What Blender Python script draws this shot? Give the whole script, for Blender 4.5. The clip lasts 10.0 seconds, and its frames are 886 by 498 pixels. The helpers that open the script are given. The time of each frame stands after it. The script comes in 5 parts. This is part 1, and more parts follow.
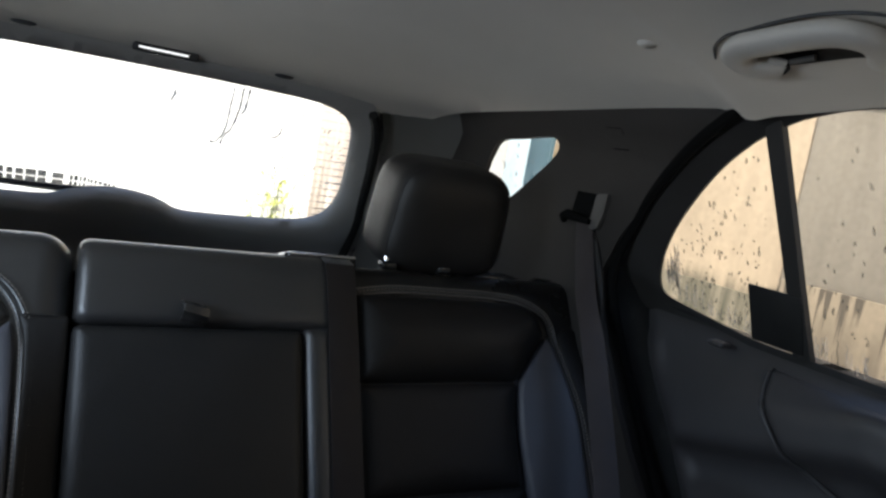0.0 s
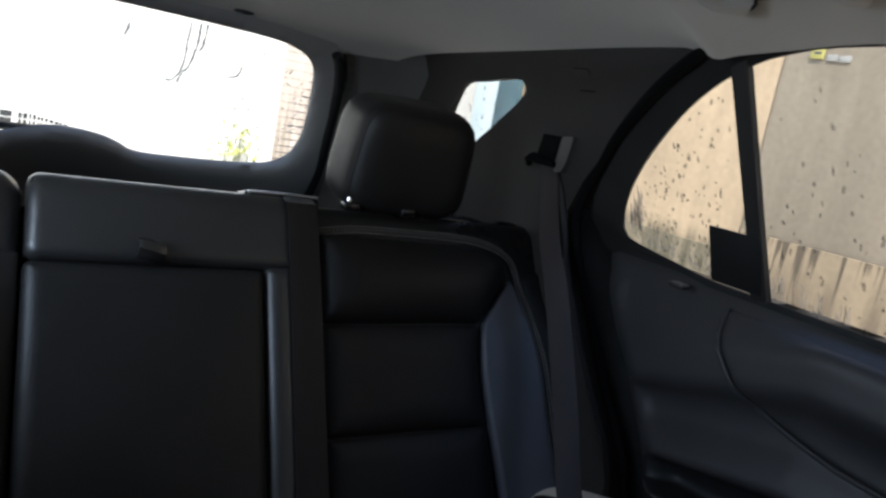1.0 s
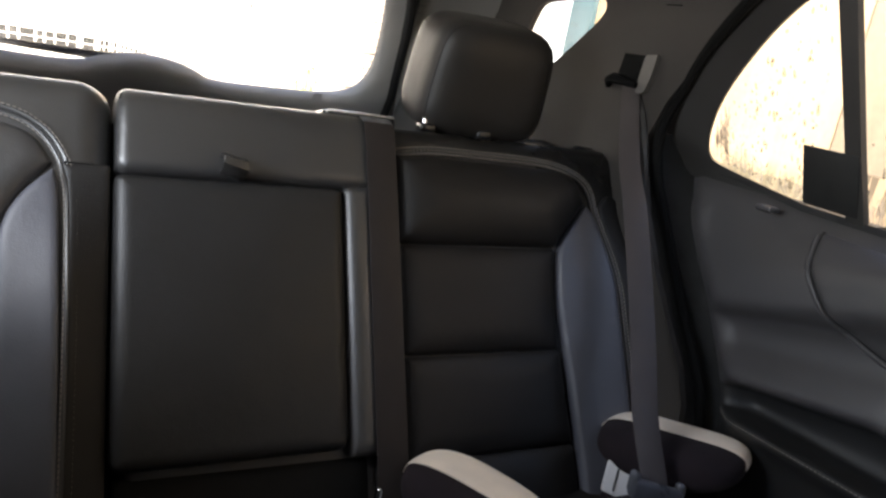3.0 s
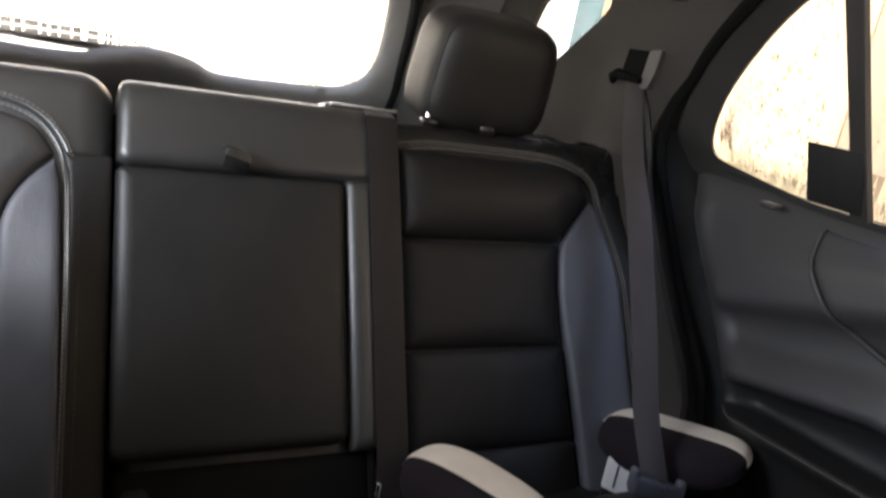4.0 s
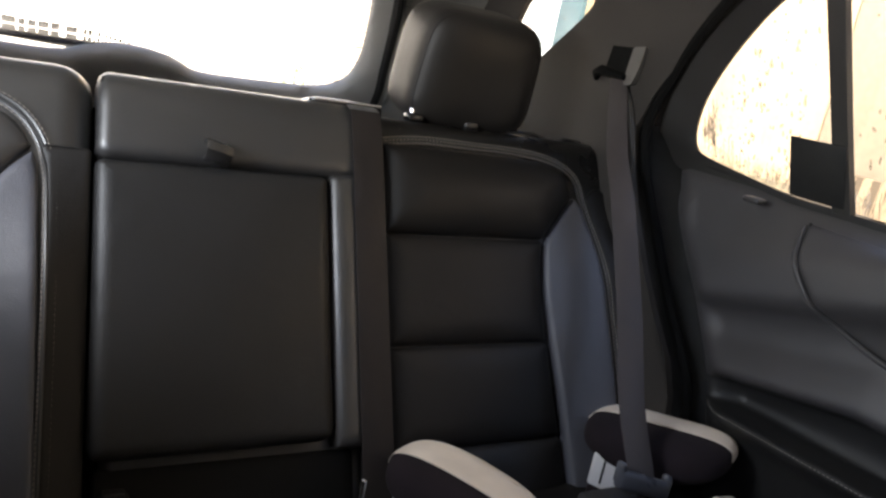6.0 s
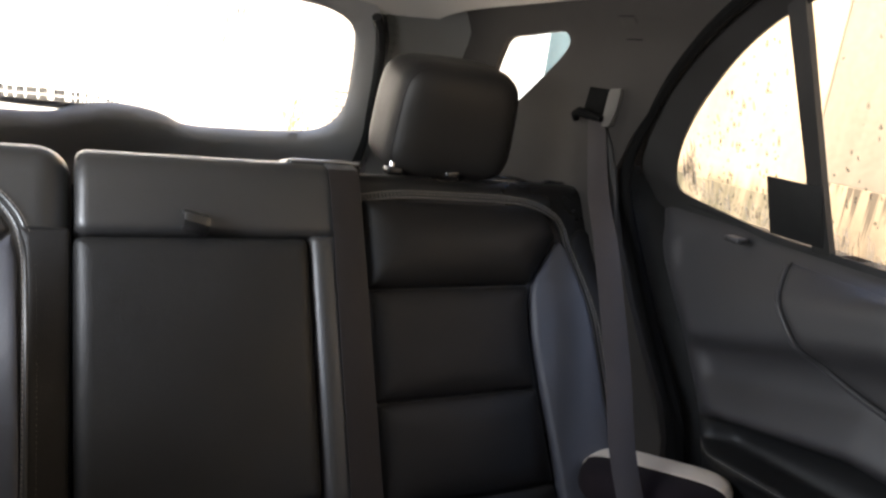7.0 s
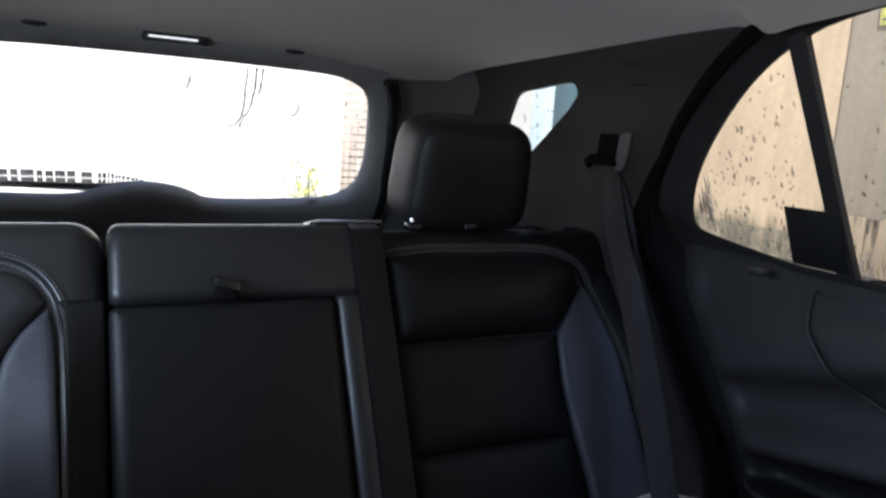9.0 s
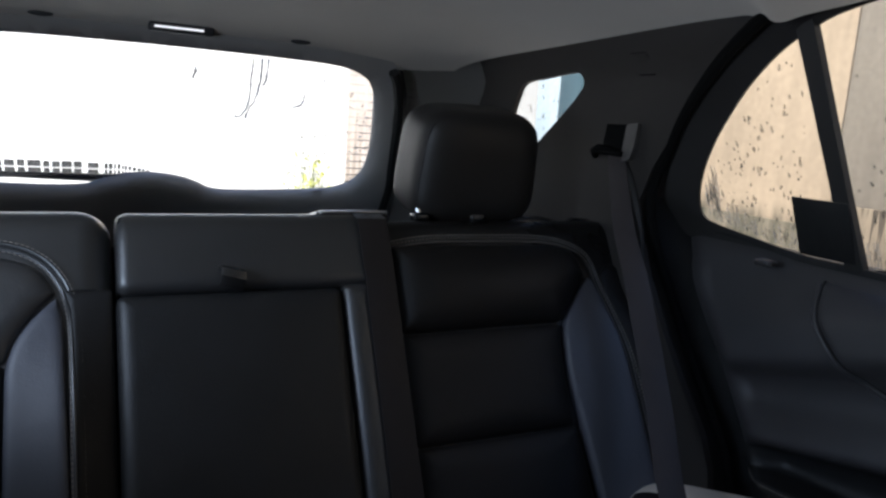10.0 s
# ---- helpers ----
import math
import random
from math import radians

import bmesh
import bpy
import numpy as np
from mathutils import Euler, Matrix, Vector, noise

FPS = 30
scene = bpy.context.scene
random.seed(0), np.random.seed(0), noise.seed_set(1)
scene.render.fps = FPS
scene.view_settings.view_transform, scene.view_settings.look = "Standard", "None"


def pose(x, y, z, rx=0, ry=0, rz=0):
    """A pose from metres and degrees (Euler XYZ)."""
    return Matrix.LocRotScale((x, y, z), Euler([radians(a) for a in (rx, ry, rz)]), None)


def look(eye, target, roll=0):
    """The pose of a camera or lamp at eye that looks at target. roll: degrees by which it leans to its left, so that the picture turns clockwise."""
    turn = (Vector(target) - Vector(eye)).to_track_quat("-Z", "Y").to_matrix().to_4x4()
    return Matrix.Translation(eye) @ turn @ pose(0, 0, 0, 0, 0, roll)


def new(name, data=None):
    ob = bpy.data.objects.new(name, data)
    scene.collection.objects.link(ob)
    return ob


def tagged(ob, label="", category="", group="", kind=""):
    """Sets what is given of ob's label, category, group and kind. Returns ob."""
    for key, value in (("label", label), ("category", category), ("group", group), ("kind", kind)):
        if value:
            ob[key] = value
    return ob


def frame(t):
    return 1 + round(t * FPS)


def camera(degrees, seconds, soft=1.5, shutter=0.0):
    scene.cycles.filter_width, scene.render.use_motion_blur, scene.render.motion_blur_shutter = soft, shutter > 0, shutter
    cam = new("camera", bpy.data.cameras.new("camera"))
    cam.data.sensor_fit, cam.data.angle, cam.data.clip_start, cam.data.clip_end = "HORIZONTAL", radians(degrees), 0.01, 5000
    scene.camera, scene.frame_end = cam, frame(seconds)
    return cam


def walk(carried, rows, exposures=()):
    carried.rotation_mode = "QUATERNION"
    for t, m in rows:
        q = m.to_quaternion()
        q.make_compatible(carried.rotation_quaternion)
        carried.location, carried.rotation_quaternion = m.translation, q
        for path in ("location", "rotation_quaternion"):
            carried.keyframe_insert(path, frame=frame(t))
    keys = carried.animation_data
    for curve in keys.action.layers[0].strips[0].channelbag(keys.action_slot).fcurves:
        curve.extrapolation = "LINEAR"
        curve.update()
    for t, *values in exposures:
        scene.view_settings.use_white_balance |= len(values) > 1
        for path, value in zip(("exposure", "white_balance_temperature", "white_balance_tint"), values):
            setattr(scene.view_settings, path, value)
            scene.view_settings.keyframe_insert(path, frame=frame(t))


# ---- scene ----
cam = camera(63.1, 10.0, soft=2.5, shutter=0.5)
PATH = [
    (0, (-0.194, 0.155, 1.395), (0.796, 1.875, 1.144), 9.8),
    (0.1, (-0.195, 0.158, 1.39), (0.823, 1.862, 1.152), 9.8),
    (0.2, (-0.195, 0.16, 1.385), (0.872, 1.835, 1.156), 10),
    (0.3, (-0.196, 0.163, 1.38), (0.849, 1.844, 1.098), 10.2),
    (0.4, (-0.196, 0.165, 1.375), (0.912, 1.796, 1.041), 11.1),
    (0.5, (-0.197, 0.168, 1.37), (0.91, 1.797, 1.019), 10.8),
    (0.6, (-0.195, 0.166, 1.371), (0.911, 1.796, 1.022), 10.3),
    (0.7, (-0.192, 0.164, 1.371), (0.924, 1.786, 1.016), 10.5),
    (0.8, (-0.19, 0.161, 1.372), (0.952, 1.764, 1.012), 10.7),
    (0.9, (-0.187, 0.159, 1.372), (0.904, 1.798, 1.018), 10.3),
    (1, (-0.185, 0.157, 1.373), (0.895, 1.803, 1.017), 10.7),
    (1.1, (-0.186, 0.159, 1.371), (0.872, 1.818, 1.015), 11.9),
    (1.2, (-0.186, 0.16, 1.369), (0.842, 1.831, 0.982), 11.8),
    (1.3, (-0.187, 0.162, 1.367), (0.818, 1.843, 0.966), 11.3),
    (1.4, (-0.187, 0.163, 1.365), (0.786, 1.859, 0.944), 10.6),
    (1.5, (-0.188, 0.165, 1.363), (0.836, 1.816, 0.889), 11.4),
    (1.6, (-0.186, 0.161, 1.358), (0.859, 1.79, 0.855), 11.8),
    (1.7, (-0.183, 0.157, 1.353), (0.91, 1.761, 0.87), 11.2),
    (1.8, (-0.181, 0.152, 1.349), (0.876, 1.786, 0.885), 10.9),
    (1.9, (-0.178, 0.148, 1.344), (0.874, 1.786, 0.887), 11.2),
    (2, (-0.176, 0.144, 1.339), (0.869, 1.782, 0.865), 11.6),
    (2.1, (-0.179, 0.147, 1.338), (0.829, 1.802, 0.847), 10.3),
    (2.2, (-0.182, 0.15, 1.337), (0.777, 1.827, 0.825), 9.4),
    (2.3, (-0.185, 0.154, 1.337), (0.73, 1.853, 0.819), 8.7),
    (2.4, (-0.188, 0.157, 1.336), (0.721, 1.863, 0.828), 9.1),
    (2.5, (-0.191, 0.16, 1.335), (0.709, 1.87, 0.82), 9.3),
    (2.7, (-0.199, 0.166, 1.338), (0.733, 1.858, 0.821), 10),
    (3.8, (-0.192, 0.161, 1.326), (0.749, 1.827, 0.742), 10.8),
    (4, (-0.193, 0.164, 1.332), (0.735, 1.85, 0.786), 10.7),
    (4.2, (-0.195, 0.161, 1.332), (0.772, 1.845, 0.856), 11),
    (4.3, (-0.195, 0.159, 1.333), (0.727, 1.868, 0.855), 10.4),
    (4.5, (-0.197, 0.156, 1.333), (0.748, 1.847, 0.837), 10.8),
    (4.6, (-0.197, 0.158, 1.330), (0.773, 1.832, 0.812), 12.8),
    (4.7, (-0.196, 0.159, 1.327), (0.798, 1.816, 0.813), 13.2),
    (4.8, (-0.196, 0.16, 1.325), (0.807, 1.811, 0.809), 12.6),
    (5, (-0.195, 0.163, 1.319), (0.816, 1.813, 0.812), 12.6),
    (5.2, (-0.197, 0.164, 1.319), (0.773, 1.833, 0.796), 12.1),
    (5.3, (-0.198, 0.164, 1.319), (0.766, 1.836, 0.793), 12),
    (5.5, (-0.2, 0.165, 1.319), (0.766, 1.827, 0.766), 11.9),
    (5.7, (-0.201, 0.168, 1.315), (0.771, 1.83, 0.772), 11.7),
    (6.8, (-0.153, 0.159, 1.353), (0.786, 1.854, 0.855), 8.2),
    (7, (-0.158, 0.161, 1.375), (0.784, 1.857, 0.89), 7.9),
    (7.1, (-0.163, 0.16, 1.37), (0.783, 1.865, 0.924), 7.2),
    (7.2, (-0.168, 0.16, 1.365), (0.781, 1.872, 0.953), 7.3),
    (7.3, (-0.173, 0.161, 1.367), (0.764, 1.888, 0.991), 6.2),
    (7.5, (-0.183, 0.164, 1.37), (0.73, 1.91, 1.025), 5.6),
    (7.7, (-0.186, 0.16, 1.366), (0.704, 1.918, 1.028), 5.5),
    (7.8, (-0.188, 0.158, 1.364), (0.616, 1.968, 1.088), 3.5),
    (8, (-0.177, 0.157, 1.378), (0.677, 1.949, 1.134), 3.6),
    (8.2, (-0.175, 0.154, 1.376), (0.697, 1.929, 1.075), 3.5),
    (8.5, (-0.172, 0.15, 1.372), (0.708, 1.923, 1.083), 3.3),
    (8.7, (-0.172, 0.15, 1.368), (0.692, 1.93, 1.078), 3.1),
    (9, (-0.173, 0.15, 1.363), (0.728, 1.906, 1.039), 3.9),
    (9.5, (-0.168, 0.148, 1.362), (0.743, 1.894, 1.017), 4),
    (10, (-0.175, 0.15, 1.36), (0.714, 1.908, 1.014), 3.9),
]
EXPOSURES = [
    (0.0, 1.24, 6100, 11), (0.5, 1.06, 5950, 11), (1.0, 1.04, 5900, 11), (1.6, 1.62, 5600, 12), (2.1, 2.15, 5900, 12), (2.5, 2.45, 7100, 16), (5.7, 2.55, 7200, 17),
    (7.2, 2.45, 7150, 17), (7.6, 2.2, 6800, 15), (7.9, 1.62, 6250, 13), (8.4, 1.07, 5900, 14), (10.0, 1.07, 5800, 14),
]
walk(cam, [(t, look(eye, target, roll)) for t, eye, target, roll in PATH], EXPOSURES)

# ---- world and sun ----
SUN_EL, SUN_AZ = 52.0, 214.0
world = bpy.data.worlds.new("world")
scene.world = world
world.use_nodes = True
wn = world.node_tree
sky = wn.nodes.new("ShaderNodeTexSky")
sky.sky_type, sky.sun_disc = "NISHITA", False
sky.sun_elevation, sky.sun_rotation = radians(SUN_EL), radians(SUN_AZ)
wn.links.new(sky.outputs[0], wn.nodes["Background"].inputs[0])
wn.nodes["Background"].inputs[1].default_value = 0.12
sun = new("sun", bpy.data.lights.new("sun", "SUN"))
sun.data.energy, sun.data.angle, sun.data.color = 5.0, radians(0.6), (1.0, 0.93, 0.83)
az, el = radians(SUN_AZ), radians(SUN_EL)
toward = Vector((math.sin(az) * math.cos(el), math.cos(az) * math.cos(el), math.sin(el)))
sun.matrix_world = look(tuple(toward * 30), (0, 0, 0))

# sky light through the rear window on the far side of the cabin
sky_lamp = new("window_light", bpy.data.lights.new("window_light", "AREA"))
sky_lamp.data.shape, sky_lamp.data.size, sky_lamp.data.size_y = "RECTANGLE", 0.36, 0.26
sky_lamp.data.energy, sky_lamp.data.color = 1.75, (0.78, 0.90, 1.0)
sky_lamp.matrix_world = look((-0.655, 0.87, 1.37), (0.1, 0.97, 1.22))


# ---- materials ----
def material(name, color, rough=0.5, metal=0.0, var=0.15, scale=6.0, bump=0.0, grain=400.0, rvar=0.1, spec=0.5, sheen=0.0, coat=0.0):
    """A principled material with blotches at one scale, fine grain at another, and relief."""
    m = bpy.data.materials.new(name)
    m.use_nodes = True
    t = m.node_tree
    b = t.nodes["Principled BSDF"]
    co = t.nodes.new("ShaderNodeTexCoord")
    big = t.nodes.new("ShaderNodeTexNoise")
    big.inputs["Scale"].default_value, big.inputs["Detail"].default_value = scale, 5
    fine = t.nodes.new("ShaderNodeTexNoise")
    fine.inputs["Scale"].default_value, fine.inputs["Detail"].default_value = grain, 2
    for n in (big, fine):
        t.links.new(co.outputs["Object"], n.inputs["Vector"])
    add = t.nodes.new("ShaderNodeMath")
    add.operation = "ADD"
    t.links.new(big.outputs["Fac"], add.inputs[0])
    half = t.nodes.new("ShaderNodeMath")
    half.operation, half.inputs[1].default_value = "MULTIPLY", 0.5
    t.links.new(fine.outputs["Fac"], half.inputs[0])
    t.links.new(half.outputs[0], add.inputs[1])
    ramp = t.nodes.new("ShaderNodeMapRange")
    ramp.inputs["From Min"].default_value, ramp.inputs["From Max"].default_value = 0.45, 1.05
    ramp.inputs["To Min"].default_value, ramp.inputs["To Max"].default_value = 1 - var, 1 + var
    t.links.new(add.outputs[0], ramp.inputs["Value"])
    mul = t.nodes.new("ShaderNodeVectorMath")
    mul.operation = "SCALE"
    mul.inputs[0].default_value = color[:3]
    t.links.new(ramp.outputs[0], mul.inputs["Scale"])
    t.links.new(mul.outputs[0], b.inputs["Base Color"])
    rr = t.nodes.new("ShaderNodeMapRange")
    rr.inputs["From Min"].default_value, rr.inputs["From Max"].default_value = 0.3, 0.7
    rr.inputs["To Min"].default_value, rr.inputs["To Max"].default_value = rough - rvar, rough + rvar
    t.links.new(big.outputs["Fac"], rr.inputs["Value"])
    t.links.new(rr.outputs[0], b.inputs["Roughness"])
    b.inputs["Metallic"].default_value = metal
    b.inputs["Specular IOR Level"].default_value = spec
    b.inputs["Sheen Weight"].default_value = sheen
    b.inputs["Coat Weight"].default_value = coat
    b.inputs["Coat Roughness"].default_value = 0.40
    if bump:
        bp = t.nodes.new("ShaderNodeBump")
        bp.inputs["Strength"].default_value, bp.inputs["Distance"].default_value = bump, 0.001
        t.links.new(fine.outputs["Fac"], bp.inputs["Height"])
        t.links.new(bp.outputs[0], b.inputs["Normal"])
    return m


def leather_material(name, color, rough=0.42, spec=0.6, coat=0.0):
    """Grained leather: cells for the pebble, noise for the soft wrinkles."""
    m = material(name, color, rough, var=0.12, scale=9, grain=700, rvar=0.06, spec=spec, coat=coat)
    t = m.node_tree
    b = t.nodes["Principled BSDF"]
    co = t.nodes.new("ShaderNodeTexCoord")
    cell = t.nodes.new("ShaderNodeTexVoronoi")
    cell.inputs["Scale"].default_value = 620
    soft = t.nodes.new("ShaderNodeTexNoise")
    soft.inputs["Scale"].default_value, soft.inputs["Detail"].default_value = 14, 3
    t.links.new(co.outputs["Object"], cell.inputs["Vector"])
    t.links.new(co.outputs["Object"], soft.inputs["Vector"])
    b1 = t.nodes.new("ShaderNodeBump")
    b1.inputs["Strength"].default_value, b1.inputs["Distance"].default_value = 0.35, 0.0006
    b2 = t.nodes.new("ShaderNodeBump")
    b2.inputs["Strength"].default_value, b2.inputs["Distance"].default_value = 0.35, 0.006
    t.links.new(cell.outputs["Distance"], b1.inputs["Height"])
    t.links.new(soft.outputs["Fac"], b2.inputs["Height"])
    t.links.new(b2.outputs[0], b1.inputs["Normal"])
    t.links.new(b1.outputs[0], b.inputs["Normal"])
    return m


def webbing_material(name, color):
    """Woven belt: fine ribs along the strap."""
    m = material(name, color, 0.55, var=0.15, scale=30, grain=900, bump=0.3, spec=0.35, sheen=0.08)
    return m


def glass_material(name, tint=(0.93, 0.96, 0.95)):
    """A thin pane: clear, with a faint reflection."""
    m = bpy.data.materials.new(name)
    m.use_nodes = True
    t = m.node_tree
    t.nodes.remove(t.nodes["Principled BSDF"])
    out = t.nodes["Material Output"]
    clear = t.nodes.new("ShaderNodeBsdfTransparent")
    clear.inputs[0].default_value = (*tint, 1)
    shine = t.nodes.new("ShaderNodeBsdfGlossy")
    shine.inputs["Roughness"].default_value = 0.02
    mix = t.nodes.new("ShaderNodeMixShader")
    mix.inputs[0].default_value = 0.05
    t.links.new(clear.outputs[0], mix.inputs[1])
    t.links.new(shine.outputs[0], mix.inputs[2])
    t.links.new(mix.outputs[0], out.inputs[0])
    return m


def wall_material(name, color, stain, z_dirt, dirt_depth):
    """Weathered plaster with run-off streaks and a dirty damp foot of its own uneven height."""
    m = material(name, color, 0.85, var=0.2, scale=1.7, grain=45, bump=0.5, rvar=0.05, spec=0.2)
    t = m.node_tree
    b = t.nodes["Principled BSDF"]
    base = b.inputs["Base Color"].links[0].from_socket
    co = t.nodes.new("ShaderNodeTexCoord")
    mp = t.nodes.new("ShaderNodeMapping")
    mp.inputs["Scale"].default_value = (9, 9, 0.8)
    t.links.new(co.outputs["Object"], mp.inputs["Vector"])
    streak = t.nodes.new("ShaderNodeTexNoise")
    streak.inputs["Scale"].default_value, streak.inputs["Detail"].default_value = 1.6, 6
    t.links.new(mp.outputs[0], streak.inputs["Vector"])
    sep = t.nodes.new("ShaderNodeSeparateXYZ")
    t.links.new(co.outputs["Object"], sep.inputs[0])
    low = t.nodes.new("ShaderNodeMapRange")
    low.inputs["From Min"].default_value, low.inputs["From Max"].default_value = z_dirt, z_dirt - dirt_depth
    low.inputs["To Min"].default_value, low.inputs["To Max"].default_value = 0.17, 0.92
    t.links.new(sep.outputs["Z"], low.inputs["Value"])
    sharp = t.nodes.new("ShaderNodeMapRange")
    sharp.inputs["From Min"].default_value, sharp.inputs["From Max"].default_value = 0.36, 0.60
    t.links.new(streak.outputs["Fac"], sharp.inputs["Value"])
    fac = t.nodes.new("ShaderNodeMath")
    fac.operation, fac.use_clamp = "MULTIPLY", True
    t.links.new(low.outputs[0], fac.inputs[0])
    t.links.new(sharp.outputs[0], fac.inputs[1])
    mix = t.nodes.new("ShaderNodeMix")
    mix.data_type = "RGBA"
    t.links.new(fac.outputs[0], mix.inputs[0])
    t.links.new(base, mix.inputs[6])
    mix.inputs[7].default_value = (*stain, 1)
    t.links.new(mix.outputs[2], b.inputs["Base Color"])
    return m


def drip_material(name, color, stain, top):
    """Plaster with dark runs of uneven length that start at the top edge."""
    m = wall_material(name, color, stain, top - 0.05, 0.25)
    t = m.node_tree
    b = t.nodes["Principled BSDF"]
    base = b.inputs["Base Color"].links[0].from_socket
    co = t.nodes.new("ShaderNodeTexCoord")
    mp = t.nodes.new("ShaderNodeMapping")
    mp.inputs["Scale"].default_value = (60, 60, 1.6)
    t.links.new(co.outputs["Object"], mp.inputs["Vector"])
    n = t.nodes.new("ShaderNodeTexNoise")
    n.inputs["Scale"].default_value, n.inputs["Detail"].default_value = 1.0, 5
    t.links.new(mp.outputs[0], n.inputs["Vector"])
    reach = t.nodes.new("ShaderNodeMapRange")
    reach.inputs["From Min"].default_value, reach.inputs["From Max"].default_value = 0.46, 0.72
    reach.inputs["To Min"].default_value, reach.inputs["To Max"].default_value = -0.02, 0.24
    t.links.new(n.outputs["Fac"], reach.inputs["Value"])
    sep = t.nodes.new("ShaderNodeSeparateXYZ")
    t.links.new(co.outputs["Object"], sep.inputs[0])
    add = t.nodes.new("ShaderNodeMath")
    t.links.new(reach.outputs[0], add.inputs[0])
    t.links.new(sep.outputs["Z"], add.inputs[1])
    fac = t.nodes.new("ShaderNodeMapRange")
    fac.inputs["From Min"].default_value, fac.inputs["From Max"].default_value = top - 0.01, top + 0.045
    fac.inputs["To Max"].default_value = 0.9
    t.links.new(add.outputs[0], fac.inputs["Value"])
    mix = t.nodes.new("ShaderNodeMix")
    mix.data_type = "RGBA"
    t.links.new(fac.outputs[0], mix.inputs[0])
    t.links.new(base, mix.inputs[6])
    mix.inputs[7].default_value = (*stain, 1)
    t.links.new(mix.outputs[2], b.inputs["Base Color"])
    return m


M_LEATHER = leather_material("black leather", (0.0325, 0.0315, 0.0318), 0.40, 0.65, 0.75)
# seat leather again, darker: the head restraint's weaker light is in the colour
M_LEATHER_HEAD = leather_material("shade-darkened head restraint leather", (0.0190, 0.0175, 0.0170), 0.50, 0.4)
M_SHOULDER = leather_material("shiny black shoulder leather", (0.0120, 0.0112, 0.0108), 0.30, 0.5)
# darker leather copy: holds the low shade on the armrest and door ledge
M_ARM = leather_material("shade-darkened armrest leather", (0.0172, 0.0170, 0.0172), 0.48, 0.42)
M_LEATHER_DULL = leather_material("black insert leather", (0.0110, 0.0098, 0.0092), 0.54, 0.34)
# charcoal lifted and blued: the sky's sheen on the bolsters is in the colour
M_BOLSTER = leather_material("charcoal bolster leather with sky tint", (0.072, 0.074, 0.089), 0.50, 0.6)
M_THREAD = material("grey thread", (0.25, 0.225, 0.20), 0.7, var=0.2, scale=60)
M_PLASTIC = material("black trim plastic", (0.035, 0.035, 0.037), 0.5, var=0.1, scale=8, grain=900, bump=0.25, rvar=0.05)
M_TRIM = material("charcoal pillar trim", (0.026, 0.0220, 0.0195), 0.72, var=0.1, scale=7, grain=800, bump=0.3, rvar=0.05)
M_DOOR = material("soft black door skin", (0.051, 0.048, 0.0495), 0.42, var=0.12, scale=6, grain=850, bump=0.35, rvar=0.06)
M_PILLAR = material("grey pillar plastic", (0.25, 0.24, 0.225), 0.6, var=0.08, scale=7, grain=800, bump=0.25, rvar=0.05)
M_HEADLINER = material("grey headliner cloth", (0.595, 0.55, 0.485), 0.92, var=0.06, scale=5, grain=900, bump=0.5, rvar=0.03, spec=0.15, sheen=0.2)
M_HANDLE = material("grey handle plastic", (0.56, 0.535, 0.49), 0.5, var=0.05, scale=9, grain=700, bump=0.15)
M_RUBBER = material("black rubber", (0.009, 0.009, 0.009), 0.7, var=0.15, scale=20, grain=500, bump=0.2)
M_FRAME = material("black window trim", (0.025, 0.0235, 0.0225), 0.6, var=0.15, scale=12, grain=600, bump=0.25)
M_CARPET = material("black carpet", (0.012, 0.012, 0.012), 0.95, var=0.3, scale=30, grain=1200, bump=0.8, spec=0.1)
M_CHROME = material("chrome", (0.75, 0.75, 0.76), 0.14, metal=1.0, var=0.03, rvar=0.04)
M_BELT = webbing_material("grey belt webbing", (0.050, 0.041, 0.040))
M_BELT_BROWN = webbing_material("brown-black belt webbing", (0.017, 0.0125, 0.0115))
M_TONGUE = material("grey tongue plastic", (0.085, 0.09, 0.105), 0.35, var=0.08, scale=20)
M_GUIDE = material("pale guide plastic", (0.105, 0.098, 0.092), 0.5, var=0.06, scale=20)
M_PURPLE = material("dark plum booster fabric", (0.018, 0.0135, 0.016), 0.9, var=0.25, scale=25, grain=1100, bump=0.6, spec=0.1, sheen=0.03)
M_CREAM = material("cream booster fabric", (0.74, 0.645, 0.54), 0.9, var=0.12, scale=22, grain=1100, bump=0.6, spec=0.2, sheen=0.2)
M_WHITE = material("pale grey booster plastic", (0.70, 0.70, 0.71), 0.45, var=0.06, scale=15)
M_RED = material("red button plastic", (0.30, 0.02, 0.015), 0.4, var=0.05)
M_GLASS = glass_material("window glass")
M_LENS = material("clear lamp lens", (0.85, 0.85, 0.84), 0.2, var=0.03)
# faint emission in place of the bright reflection on the lens
M_LENS.node_tree.nodes["Principled BSDF"].inputs["Emission Color"].default_value = (1.0, 0.97, 0.92, 1)
M_LENS.node_tree.nodes["Principled BSDF"].inputs["Emission Strength"].default_value = 0.5
M_WALL = wall_material("beige plaster", (0.445, 0.33, 0.21), (0.10, 0.088, 0.06), 1.14, 0.06)
M_WALL_DULL = wall_material("grey-beige plaster", (0.32, 0.26, 0.185), (0.09, 0.075, 0.055), 1.17, 0.12)
M_DAMP = wall_material("damp grey plaster", (0.205, 0.165, 0.11), (0.06, 0.055, 0.035), 1.2, 0.1)
M_PLINTH = drip_material("stained plinth plaster", (0.31, 0.235, 0.15), (0.085, 0.067, 0.047), 1.165)
M_WALL_WHITE = wall_material("white painted wall", (0.86, 0.84, 0.80), (0.45, 0.42, 0.36), 0.5, 0.4)
